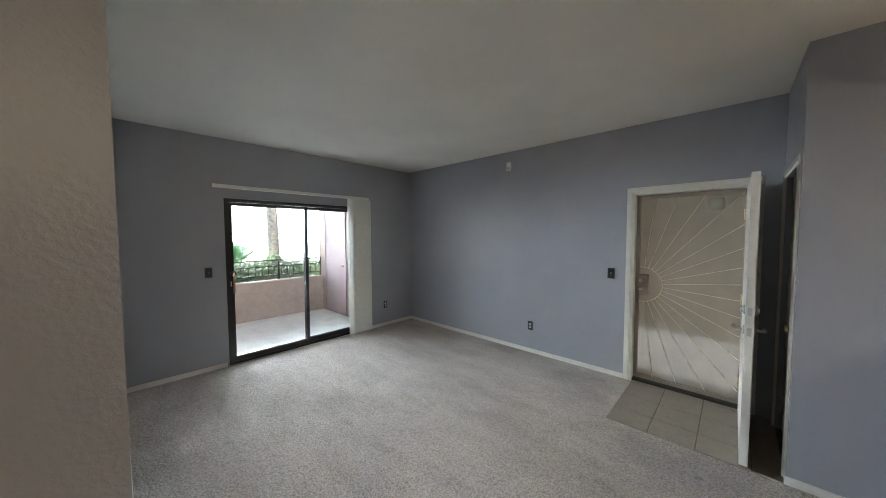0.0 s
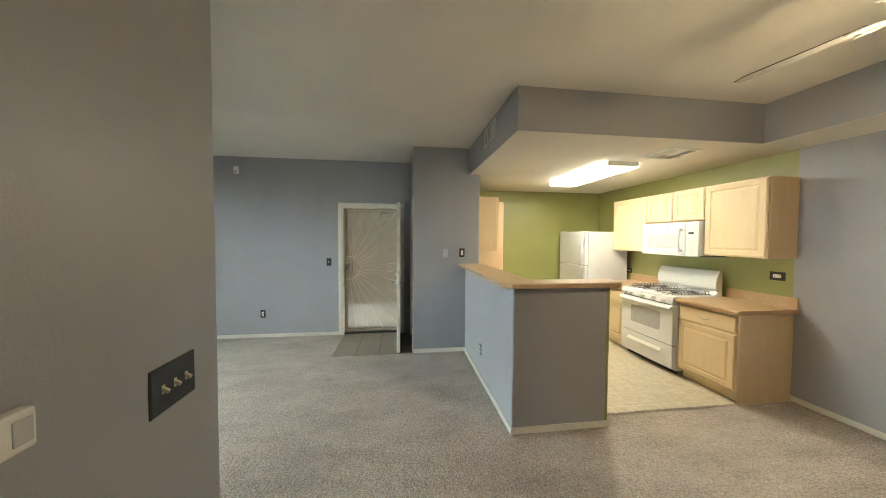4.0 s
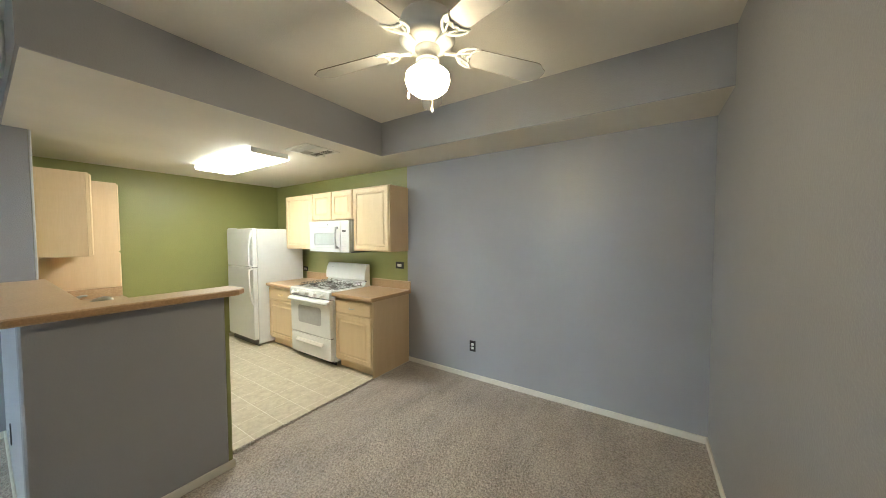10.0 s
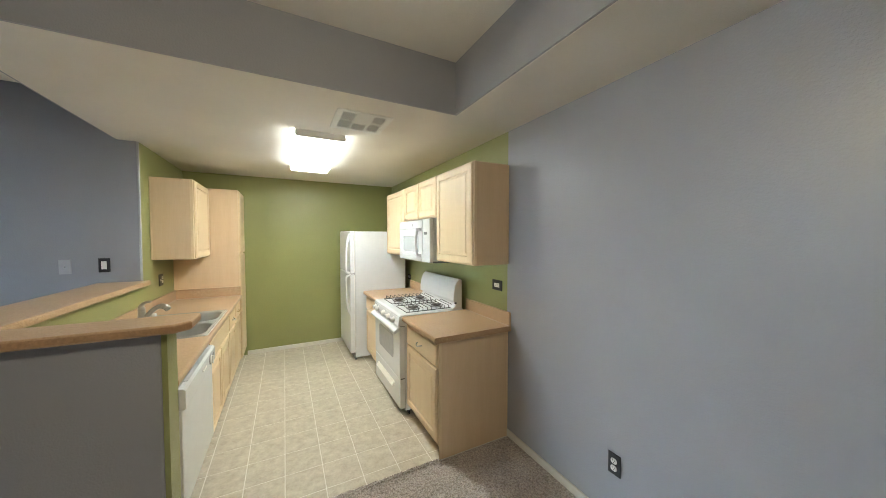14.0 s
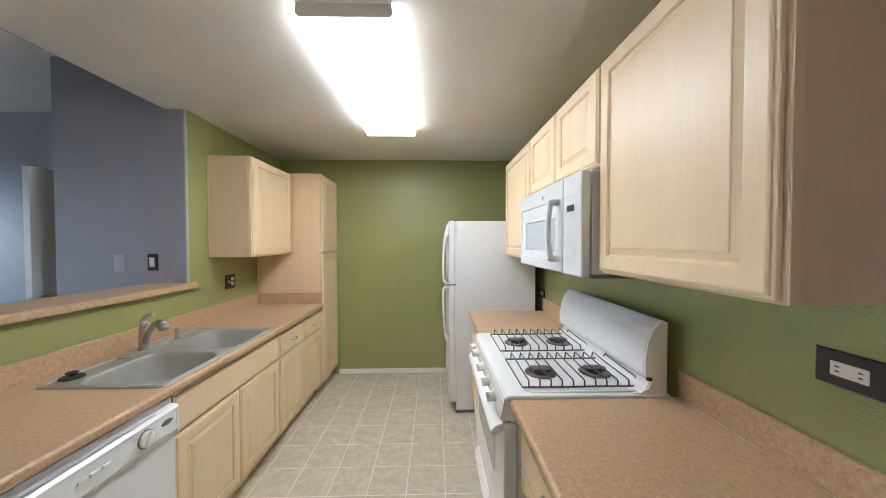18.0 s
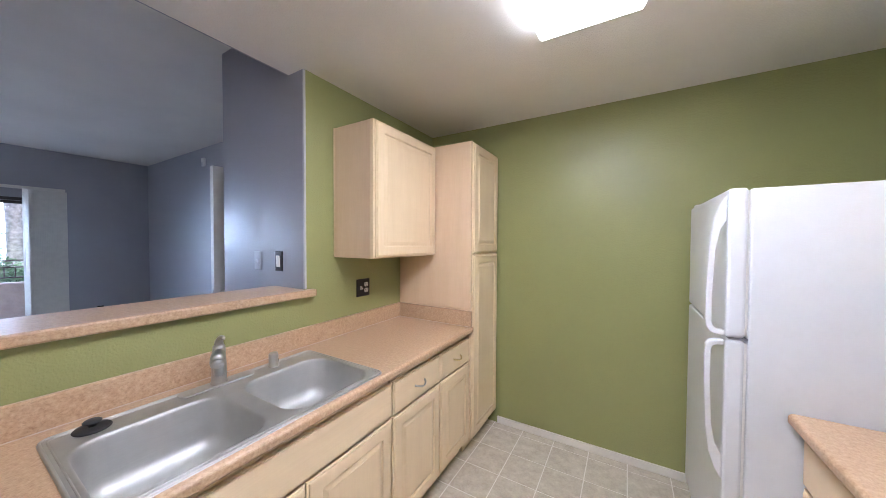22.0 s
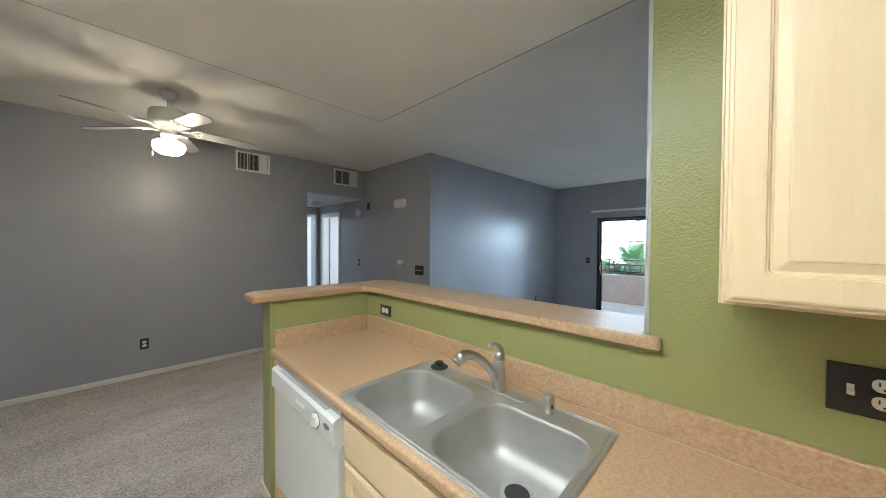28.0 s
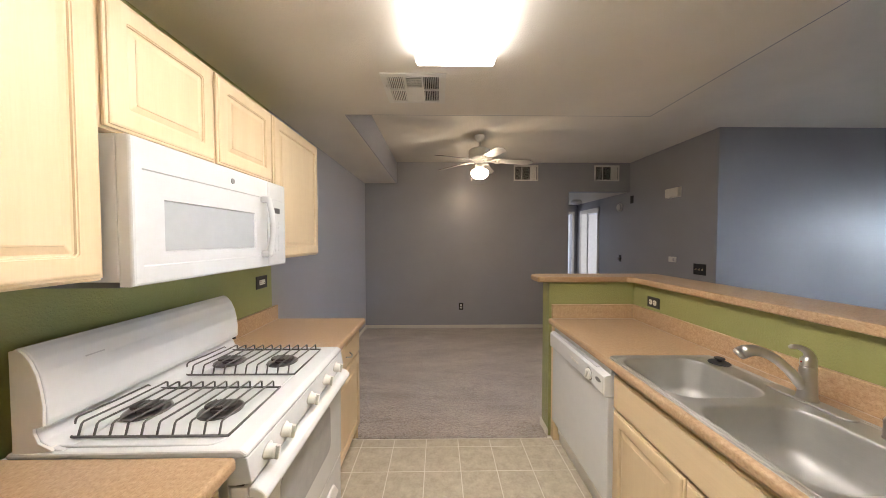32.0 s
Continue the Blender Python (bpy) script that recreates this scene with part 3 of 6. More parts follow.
def jamb_y(name, a, b, top, y0, y1, material):
    """The lining of an opening in a wall along x."""
    return single(name, join(box(a - 0.001, a + 0.018, y0, y1, 0.0, top), box(b - 0.018, b + 0.001, y0, y1, 0.0, top), box(a + 0.018, b - 0.018, y0, y1, top - 0.018, top + 0.001)), material, "", "", kind="structure")


casing("casing_entry", True, ED0, ED1, EDH, YD, -1)
jamb_y("jamb_entry", ED0, ED1, EDH, YD - 0.004, YD + 0.154, TRIM)
casing("casing_closet", False, CD0, CD1, CDH, XN, -1)
casing("casing_bedroom", False, -3.295, -2.595, 2.03, XL, 1)
single("jamb_bedroom", join(box(XL - 0.124, XL + 0.004, -3.296, -3.278, 0, 2.03), box(XL - 0.124, XL + 0.004, -2.612, -2.594, 0, 2.03), box(XL - 0.124, XL + 0.004, -3.278, -2.612, 2.012, 2.031)), TRIM, "", "", kind="structure")
casing("casing_hall_end", True, -0.27, 0.45, 2.03, -3.5, 1)
single("sill_entry", box(ED0 + 0.018, ED1 - 0.018, YD + 0.02, YD + 0.15, 0.0, 0.022, 0.004), BRONZE, "", "", kind="structure")

# rooms beyond the hall, the closet, and the outer shell
single("bedroom_shell", join(box(-3.2, -3.1, -4.5, YC - 0.12, -0.12, 2.5), box(-3.1, XL - 0.12, -4.5, -4.4, -0.12, 2.5), box(-3.1, XL - 0.12, -4.4, YC - 0.12, 2.5, 2.6), box(-3.1, XL - 0.12, -4.4, YC - 0.13, -0.12, -0.01)), ROOMWALL, "", "", kind="structure")
single("end_room_shell", join(box(XL - 0.12, XL - 0.02, -6.4, -3.62, -0.12, 2.5), box(1.9, 2.0, -6.4, -3.62, -0.12, 2.5), box(XL - 0.12, 2.0, -6.5, -6.4, -0.12, 2.5), box(XL - 0.12, 2.0, -6.4, -3.62, 2.5, 2.6), box(XL - 0.12, 2.0, -6.4, -3.62, -0.12, -0.01), box(XH + 0.1, 1.9, -3.72, -3.62, -0.12, 2.5)), ROOMWALL, "", "", kind="structure")
single("closet_shell", join(box(XN + 0.10, 1.2, YD + 0.0, YD + 0.12, -0.12, 2.6), box(XN + 0.1, 1.2, YNIB + 0.1, YD, 2.36, 2.46), box(XN + 0.05, 1.2, YNIB + 0.1, YD, -0.12, -0.002)), GREY, "", "", kind="structure")
single("roof", box(XP - 0.3, XE + 0.4, -7.6, YN + 0.2, H + 0.16, H + 0.4), STUCCO, "", "", kind="structure")
single("outer_wall", join(box(XP - 0.15, XP - 0.02, -7.5, YC - 0.1, -0.3, H + 0.15), box(XE + 0.13, XE + 0.3, -7.5, YN + 0.2, -0.3, H + 0.15)), STUCCO, "", "", kind="structure")

# ---- kitchen: worktops ----


def rolled(depth, thick=0.040, r=0.014):
    """The cross-section of a laminate top: square back at 0, rolled front edge at -depth. Pairs of (depth axis, z)."""
    pts = [(0.0, 0.0), (0.0, -thick)]
    pts += [(-depth + r, -thick)]
    for i in range(1, 6):
        a = radians(270 - 18 * i)
        pts.append((-depth + r + r * math.cos(a), -thick + r + r * math.sin(a)))
    for i in range(6):
        a = radians(180 - 18 * i)
        pts.append((-depth + r + r * math.cos(a), -r + r * math.sin(a)))
    return pts


CT = 0.878
SX0, SX1, SY0, SY1 = 1.402, 1.914, 1.958, 2.818      # sink cut-out outline
counter = thing("worktop", (XK, YPN, CT), 0, "tan speckled laminate worktop with rolled edge around the steel sink", "worktop")
d = 1.938 - XK
front = [(-p[0], p[1]) for p in rolled(d)]
strip = [(x, z) for x, z in front if x > 0]


def run_along_y(outline, y0, y1):
    return prism([(x, z) for x, z in outline], "y", y0, y1)


y_end = 3.678 - YPN
hx0, hx1, hy0, hy1 = SX0 + 0.012 - XK, SX1 - 0.012 - XK, SY0 + 0.012 - YPN, SY1 - 0.012 - YPN
slab = join(run_along_y(front, 0.001, hy0), run_along_y(front, hy1, y_end), box(0.0, hx0, hy0, hy1, -0.04, 0.0), run_along_y([(hx1 if x <= 0 else x, z) for x, z in front], hy0, hy1))
bmesh.ops.remove_doubles(slab, verts=slab.verts[:], dist=0.0004)
part("slab", slab, LAM, counter)
part("backsplash", box(0.001, 0.021, 0.001, y_end, 0.001, 0.104, 0.005), LAM, counter)
part("backsplash", box(0.021, d - 0.02, 0.001, 0.021, 0.001, 0.104, 0.005), LAM, counter)
part("backsplash", box(0.021, d - 0.01, y_end - 0.02, y_end, 0.001, 0.104, 0.005), LAM, counter)

CAULK = plain("pale_caulk", (0.60, 0.50, 0.40), 0.6)
part("caulk_line", join(box(0.0205, 0.0235, 0.021, y_end - 0.02, 0.0004, 0.0025), box(0.0235, d - 0.02, 0.0205, 0.0235, 0.0004, 0.0025), box(0.0235, d - 0.02, y_end - 0.0225, y_end - 0.0195, 0.0004, 0.0025)), CAULK, counter)
bar = thing("breakfast_bar_top", (XPW, YPS, BAR0), 0, "tan laminate bar top with clipped corner on the half wall", "bar top")
x0, y0, x1, y1 = -0.095, -0.060, 0.90, 0.165
kx = XK + 0.040 - XPW
ny = YNIB - YPS - 0.001
outline = [(x0, ny), (x0, y0 + 0.06), (x0 + 0.06, y0), (x1 - 0.05, y0), (x1, y0 + 0.05), (x1, y1 - 0.01), (x1 - 0.01, y1), (kx + 0.03, y1), (kx, y1 + 0.03), (kx, ny + 0.045), (XK - XPW + 0.004, ny + 0.045), (XK - XPW + 0.004, ny)]
part("slab", prism(outline, "z", 0.0, BAR1 - BAR0, 0.007), LAM, bar)


def edge_strip(path, thick, z0, z1):
    """A thin band along the outer side of an open path (walked with the slab to its left)."""
    bm = bmesh.new()
    outer = []
    for i, p in enumerate(path):
        a, b = Vector(path[max(i - 1, 0)]), Vector(path[min(i + 1, len(path) - 1)])
        d = (b - a).normalized()
        outer.append((p[0] + d.y * thick, p[1] - d.x * thick))
    rows = [[bm.verts.new((x, y, z)) for x, y in pts] for pts, z in ((path, z0), (outer, z0 + 0.0015), (outer, z1 - 0.0015), (path, z1))]
    for r, s in zip(rows, rows[1:]):
        for i in range(len(path) - 1):
            bm.faces.new((r[i], r[i + 1], s[i + 1], s[i]))
    bmesh.ops.recalc_face_normals(bm, faces=bm.faces[:])
    return bm


part("end_cap", box(XK - XPW + 0.006, kx - 0.002, ny + 0.0455, ny + 0.0475, 0.004, BAR1 - BAR0 - 0.004), LAMEDGE, bar, "plain brown end cap")
part("edge_band", edge_strip(outline[:8], 0.0016, 0.0072, BAR1 - BAR0 - 0.0072), LAMEDGE, bar, "darker brown laminate edge band")

RF = 3.285                                             # front edge of the stove-side worktops
for ya, yb in ((1.186, 1.828), (2.640, 3.285)):
    top = thing("worktop", (XE, ya, CT), 0, "tan laminate worktop with upstand beside the white gas range", "worktop")
    part("slab", prism(rolled(XE - RF), "y", 0.0, yb - ya), LAM, top)
    part("backsplash", box(-0.021, -0.001, 0.0, yb - ya, 0.001, 0.104, 0.005), LAM, top)
    part("caulk_line", box(-0.0235, -0.0205, 0.002, yb - ya - 0.002, 0.0004, 0.0025), CAULK, top)

# ---- kitchen: cabinets ----


def base_cabinet(at, rz, w, label, drawers=1, doors=1, depth=0.585, false_front=False, end_panel="", pull=NICKEL):
    """Face at local y = -depth; a drawer above, a raised-panel door below."""
    c = thing("base_cabinet", at, rz, label, "cabinet", "base cabinets")
    if false_front:
        part("carcass", join(box(0.0, w, -depth, -0.002, 0.10, 0.118), box(0.0, 0.016, -depth, -0.002, 0.118, 0.660), box(w - 0.016, w, -depth, -0.002, 0.118, 0.660), box(0.016, w - 0.016, -depth, -depth + 0.016, 0.118, 0.836)), MAPLE_V, c)
    else:
        part("carcass", box(0.0, w, -depth, -0.002, 0.10, 0.836), MAPLE_V, c)
    part("toe_kick", box(0.0, w, -depth + 0.06, -depth + 0.075, 0.0, 0.0995), MAPLE_H, c)
    if end_panel == "left":
        part("end_panel", box(-0.006, -0.0005, -depth, -0.002, 0.001, 0.836), MAPLE_SIDE, c)
    elif end_panel == "right":
        part("end_panel", box(w + 0.0005, w + 0.005, -depth + 0.021, -0.014, 0.001, 0.836), MAPLE_SIDE, c, "smooth printed maple side")
        part("stile_edge", box(w + 0.0005, w + 0.006, -depth, -depth + 0.0195, 0.001, 0.836, 0.0008), MAPLE_V, c)
        part("scribe_strip", box(w + 0.0005, w + 0.0065, -0.0135, -0.002, 0.001, 0.836, 0.0008), MAPLE_V, c)
    g = 0.006
    dw = (w - g * (drawers + 1)) / drawers
    for i in range(drawers):
        x = g + i * (dw + g)
        f = part("drawer_front", drawer_front(dw, 0.157, x, 0.654, -depth - 0.0005), MAPLE_H, c)
        if not false_front:
            part("handle", moved(bow_handle(), pose(x + dw / 2, -depth - 0.0195, 0.732)), pull, f, "bowed metal pull", True)
    dw = (w - g * (doors + 1)) / doors
    for i in range(doors):
        part("door", raised_door(dw, 0.526, g + i * (dw + g), 0.118, -depth - 0.0005), MAPLE_V, c)
    return c


def upper_cabinet(at, rz, w, h, label, depth=0.315, end=""):
    c = thing("wall_cabinet", at, rz, label, "cabinet", "wall cabinets")
    part("carcass", box(0.0, w, -depth, -0.001, 0.0, h, 0.0015), MAPLE_V, c)
    part("door", raised_door(w - 0.012, h - 0.014, 0.006, 0.007, -depth - 0.0005), MAPLE_V, c)
    if end:
        x = 0.0 if end == "left" else w
        s = -1 if end == "left" else 1
        for piece, reach, ya, yb, m in (("end_skin", 0.0028, -depth + 0.021, -0.0125, MAPLE_SIDE), ("stile_edge", 0.0045, -depth, -depth + 0.0195, MAPLE_V), ("scribe_strip", 0.0055, -0.0115, -0.001, MAPLE_V)):
            part(piece, box(min(x + s * 0.0005, x + s * reach), max(x + s * 0.0005, x + s * reach), ya, yb, 0.001, h - 0.001, 0.0008), m, c)
    return c


# sink side: fronts face east
base_cabinet((XK + 0.003, 2.003, 0), 90, 0.875, "pale maple sink base with false front and two raised-panel doors", 1, 2, false_front=True)
base_cabinet((XK + 0.003, 2.879, 0), 90, 0.414, "pale maple base cabinet with drawer and raised-panel door")
base_cabinet((XK + 0.003, 3.294, 0), 90, 0.382, "pale maple base cabinet with drawer beside the pantry", pull=BRASS)
pantry = thing("pantry_cabinet", (XK + 0.003, 3.680, 0), 90, "tall pale maple pantry cabinet with two raised-panel doors", "cabinet")
part("carcass", box(0.0, 0.457, -0.602, -0.002, 0.10, 2.118, 0.0015), MAPLE_V, pantry)
part("toe_kick", box(0.0, 0.457, -0.545, -0.53, 0.0, 0.0995), MAPLE_H, pantry)
part("side_panel", box(-0.006, -0.0005, -0.602, -0.002, CT + 0.11, 2.116), MAPLE_SIDE, pantry, "smooth printed maple side")
part("door", raised_door(0.435, 1.245, 0.010, 0.112, -0.6025), MAPLE_V, pantry)
part("door", raised_door(0.435, 0.735, 0.010, 1.372, -0.6025), MAPLE_V, pantry)
upper_cabinet((XK + 0.003, 3.058, 1.352), 90, 0.612, 0.760, "pale maple wall cabinet with one raised-panel door", end="left")

# stove side: fronts face west; local x runs towards the dining room
base_cabinet((XE - 0.003, 1.820, 0), -90, 0.596, "pale maple base cabinet at the end of the kitchen run", depth=0.600, end_panel="right")
base_cabinet((XE - 0.003, 3.283, 0), -90, 0.640, "pale maple base cabinet between range and refrigerator", depth=0.600, pull=BRASS)
upper_cabinet((XE - 0.003, 1.822, 1.350), -90, 0.598, 0.762, "large pale maple wall cabinet at the kitchen's end", end="right")
upper_cabinet((XE - 0.003, 2.229, 1.745), -90, 0.404, 0.367, "small maple cabinet above the microwave")
upper_cabinet((XE - 0.003, 2.635, 1.745), -90, 0.404, 0.367, "small maple cabinet above the microwave")
upper_cabinet((XE - 0.003, 3.310, 1.350), -90, 0.672, 0.762, "pale maple wall cabinet beside the refrigerator")

# filler strip next to the dishwasher
single("filler_strip", box(XK + 0.30, 1.915, YPN + 0.002, 1.262, 0.0, 0.836), MAPLE_V, "narrow maple filler strip beside the dishwasher", "filler")

# ---- dishwasher ----
dw = thing("dishwasher", (XK + 0.02, 1.265, 0), 90, "white dishwasher with control strip and round dial under the worktop", "dishwasher")
W = 0.733
part("tub", box(0.004, W - 0.030, -0.555, -0.005, 0.06, 0.832), ALMOND, dw)
part("toe_panel", box(0.006, W - 0.006, -0.545, -0.535, 0.0, 0.155, 0.003), ALMOND, dw)
part("door_panel", box(0.006, W - 0.006, -0.600, -0.556, 0.160, 0.690, 0.006), ENAMEL, dw)
head = part("control_panel", prism([(-0.556, 0.694), (-0.612, 0.694), (-0.618, 0.700), (-0.618, 0.790), (-0.606, 0.800), (-0.586, 0.802), (-0.586, 0.828), (-0.556, 0.828)], "x", 0.006, W - 0.006, 0.002), ENAMEL, dw)
part("dial", moved(lathe([(0.0285, 0.0), (0.0285, 0.008), (0.026, 0.0105), (0.0, 0.0105)], 32), pose(W - 0.155, -0.618, 0.745, 90, 0, 0)), ALMOND, head, "", True)
part("dial_grip", moved(box(-0.007, 0.007, -0.025, 0.025, 0.0106, 0.020, 0.003), pose(W - 0.155, -0.618, 0.745, 90, 25, 0)), ALMOND, head)
part("inset_line", join(box(0.30, W - 0.02, -0.6186, -0.6178, 0.706, 0.7075), box(0.30, W - 0.02, -0.6186, -0.6178, 0.783, 0.7845), box(W - 0.0215, W - 0.02, -0.6186, -0.6178, 0.7075, 0.783)), LIGHTGREY, head)
# grey strip paints the finger pocket's shade; no hollow is cut
part("pocket_shade", box(0.10, W - 0.10, -0.6065, -0.585, 0.8025, 0.806), LIGHTGREY, head, "grey strip painted as shade of the finger pocket")
part("dial_ring", moved(lathe([(0.0325, 0.0), (0.0325, 0.002), (0.0, 0.002)], 32), pose(W - 0.155, -0.6172, 0.745, 90, 0, 0)), MIDGREY, head)
part("badge", moved(lathe([(0.026, 0.0), (0.024, 0.002), (0.0, 0.002)], 24), pose(W - 0.065, -0.6178, 0.755, 90, 0, 0) @ Matrix.Diagonal((1, 0.42, 1, 1))), MIDGREY, head)
for i in range(3):
    part("button", box(0.36 + 0.034 * i, 0.385 + 0.034 * i, -0.623, -0.617, 0.742, 0.754, 0.002), ALMOND, head)
for i in range(7):
    a = radians(-75 + 55 * i)
    part("mark", box(W - 0.155 + 0.045 * math.cos(a) - 0.007, W - 0.155 + 0.045 * math.cos(a) + 0.007, -0.6188, -0.6178, 0.7445 + 0.035 * math.sin(a), 0.747 + 0.035 * math.sin(a)), LIGHTGREY, head)

# ---- sink with faucet ----
sink = thing("sink", (SX0, SY0, CT), 0, "double-bowl stainless steel sink set into the laminate worktop", "sink")


def bowl(w, h, r, depth, cx, cy):
    """An open basin: a rounded rim that falls to a smaller floor."""
    bm = bmesh.new()
    steps = [(0.012, 0.005), (0.007, 0.0046), (0.003, 0.0028), (0.001, -0.001), (-0.001, -0.008), (-0.005, -0.05), (-0.012, -depth + 0.062)]
    steps += [(-0.012 - 0.058 * (1 - math.cos(radians(q))), -depth + 0.062 - 0.056 * math.sin(radians(q))) for q in range(10, 91, 10)]
    steps += [(-0.095, -depth + 0.0045), (-0.125, -depth + 0.004), (-0.150, -depth + 0.0038)]
    rings = []
    for grow, z in steps:
        rings.append([bm.verts.new((x, y, z)) for x, y in rounded(w + 2 * grow, h + 2 * grow, max(r + 0.7 * grow if grow < 0 else r + grow, 0.012), 8, cx, cy)])
    for a, b in zip(rings, rings[1:]):
        n = len(a)
        for i in range(n):
            bm.faces.new((a[i], a[(i + 1) % n], b[(i + 1) % n], b[i]))
    bm.faces.new(rings[-1])
    bmesh.ops.recalc_face_normals(bm, faces=bm.faces[:])
    for f in bm.faces:
        f.normal_flip()
    return bm


SW, SL = SX1 - SX0, SY1 - SY0
BW, BL = 0.365, 0.365
bx = SW - 0.032 - BW / 2
for cy in (0.032 + BL / 2, SL - 0.032 - BL / 2):
    b = part("bowl", bowl(BW, BL, 0.080, 0.175, bx, cy), STEEL_Y, sink, "", True)
    part("drain", moved(lathe([(0.058, 0.000), (0.056, 0.0035), (0.050, 0.004), (0.042, 0.002), (0.037, 0.0005)], 32, False), pose(bx - 0.045, cy, -0.1706)), STEEL_X, b, "", True)
    part("drain_hole", moved(lathe([(0.0395, 0.0), (0.0, 0.0003)], 24), pose(bx - 0.045, cy, -0.1698)), DARKHOLE, b)
    if cy < SL / 2:
        part("strainer", moved(lathe([(0.037, 0.0012), (0.030, 0.0008), (0.027, -0.0002), (0.012, 0.0006), (0.010, 0.0060), (0.0, 0.0066)], 28), pose(bx - 0.045, cy, -0.1692)), STEEL_X, b, "steel basket strainer", True)


def deck():
    """The flat rim of the sink with two holes for the bowls, raised edge outside."""
    bm = bmesh.new()
    holes = []
    for cy in (0.032 + BL / 2, SL - 0.032 - BL / 2):
        holes.append([(x, y) for x, y in rounded(BW + 0.024, BL + 0.024, 0.092, 8, bx, cy)])
    outer = rounded(SW, SL, 0.028, 5, SW / 2, SL / 2)
    loops = [outer] + holes
    edges = []
    for loop in loops:
        vs = [bm.verts.new((x, y, 0.005)) for x, y in loop]
        edges += [bm.edges.new((vs[i], vs[(i + 1) % len(vs)])) for i in range(len(vs))]
    bmesh.ops.triangle_fill(bm, use_beauty=True, use_dissolve=False, edges=edges)
    ring = [bm.verts.new((x, y, 0.0005)) for x, y in rounded(SW + 0.006, SL + 0.006, 0.031, 5, SW / 2, SL / 2)]
    bm.verts.ensure_lookup_table()
    n = len(outer)
    for i in range(n):
        bm.faces.new((bm.verts[i], bm.verts[(i + 1) % n], ring[(i + 1) % n], ring[i]))
    bmesh.ops.recalc_face_normals(bm, faces=bm.faces[:])
    if sum(f.normal.z for f in bm.faces) < 0:
        for f in bm.faces:
            f.normal_flip()
    return bm


part("rim", deck(), STEEL_Y, sink)
edge = [(x, y, 0.0042) for x, y in rounded(SW - 0.004, SL - 0.004, 0.026, 5, SW / 2, SL / 2)]
part("rim_bead", tube(edge + [edge[0]], 0.0036, 8), STEEL_Y, sink, "", True)
inner = [(x, y, 0.0046) for x, y in rounded(SW - 0.030, SL - 0.030, 0.022, 5, SW / 2, SL / 2)]
part("inner_bead", tube(inner + [inner[0]], 0.0024, 8), STEEL_Y, sink, "", True)
stopper = thing("sink_stopper", (1.448, 2.056, CT + 0.0055), 0, "black rubber sink stopper lying on the sink rim", "stopper")
part("disc", lathe([(0.040, 0.0), (0.042, 0.003), (0.038, 0.007), (0.016, 0.010), (0.0, 0.010)], 28), RUBBER, stopper, "", True)
part("knob", lathe([(0.010, 0.010), (0.010, 0.020), (0.020, 0.020), (0.021, 0.024), (0.017, 0.027), (0.0, 0.028)], 24), RUBBER, stopper, "", True)

faucet = thing("kitchen_faucet", (SX0 + 0.042, 2.392, CT + 0.0055), 0, "brushed nickel pull-out faucet with lever handle on the sink", "faucet")
part("deck_plate", moved(prism(rounded(0.056, 0.262, 0.027, 6), "z", 0.0, 0.008, 0.003), pose(0, 0, 0)), STEEL_Y, faucet)
part("body", lathe([(0.030, 0.008), (0.029, 0.013), (0.0255, 0.022), (0.0245, 0.060), (0.0235, 0.095), (0.0215, 0.122), (0.020, 0.126)], 28), NICKEL, faucet, "", True)
reach = [(0.004, 0.040), (0.026, 0.072), (0.050, 0.103), (0.076, 0.130), (0.103, 0.149), (0.128, 0.159), (0.150, 0.161), (0.168, 0.156), (0.182, 0.147)]
part("spout", tube([(0.91 * u, -0.41 * u, z) for u, z in reach], 0.0165, 16, [1.15, 1.08, 1.0, 0.97, 1.0, 1.08, 1.25, 1.36, 1.38]), NICKEL, faucet, "", True)
part("spray_face", moved(lathe([(0.0225, 0.0), (0.021, 0.012), (0.017, 0.016), (0.0, 0.016)], 20), look((0.91 * 0.182, -0.41 * 0.182, 0.147), (0.91 * 0.21, -0.41 * 0.21, 0.120)) @ pose(0, 0, 0, 180, 0, 0)), NICKEL, faucet, "", True)
part("handle_cap", lathe([(0.0215, 0.1265), (0.0225, 0.130), (0.0205, 0.150), (0.013, 0.160), (0.0, 0.162)], 24), NICKEL, faucet, "", True)
part("lever", tube([(-0.006, 0.002, 0.146), (-0.002, 0.001, 0.166), (0.010, 0.0, 0.182), (0.030, -0.004, 0.192), (0.052, -0.008, 0.194), (0.060, -0.009, 0.191)], 0.0115, 10, [1.5, 1.3, 1.0, 0.8, 0.7, 0.45]), NICKEL, faucet, "", True)
part("temperature_dot", moved(lathe([(0.0035, 0.0), (0.003, 0.001), (0.0, 0.001)], 12), pose(0.0205, -0.004, 0.141, 0, 84, 0)), plain("red_enamel_dot", (0.45, 0.03, 0.03), 0.4), faucet)
gap = thing("air_gap_cap", (1.450, 2.605, CT + 0.0055), 62, "small chrome air gap cap on the sink rim", "air gap")
part("cap", lathe([(0.022, 0.0), (0.022, 0.004), (0.0195, 0.006), (0.0195, 0.054), (0.017, 0.060), (0.0, 0.061)], 24), NICKEL, gap, "", True)
part("slot", box(0.0180, 0.0199, -0.0035, 0.0035, 0.018, 0.032), DARKHOLE, gap)

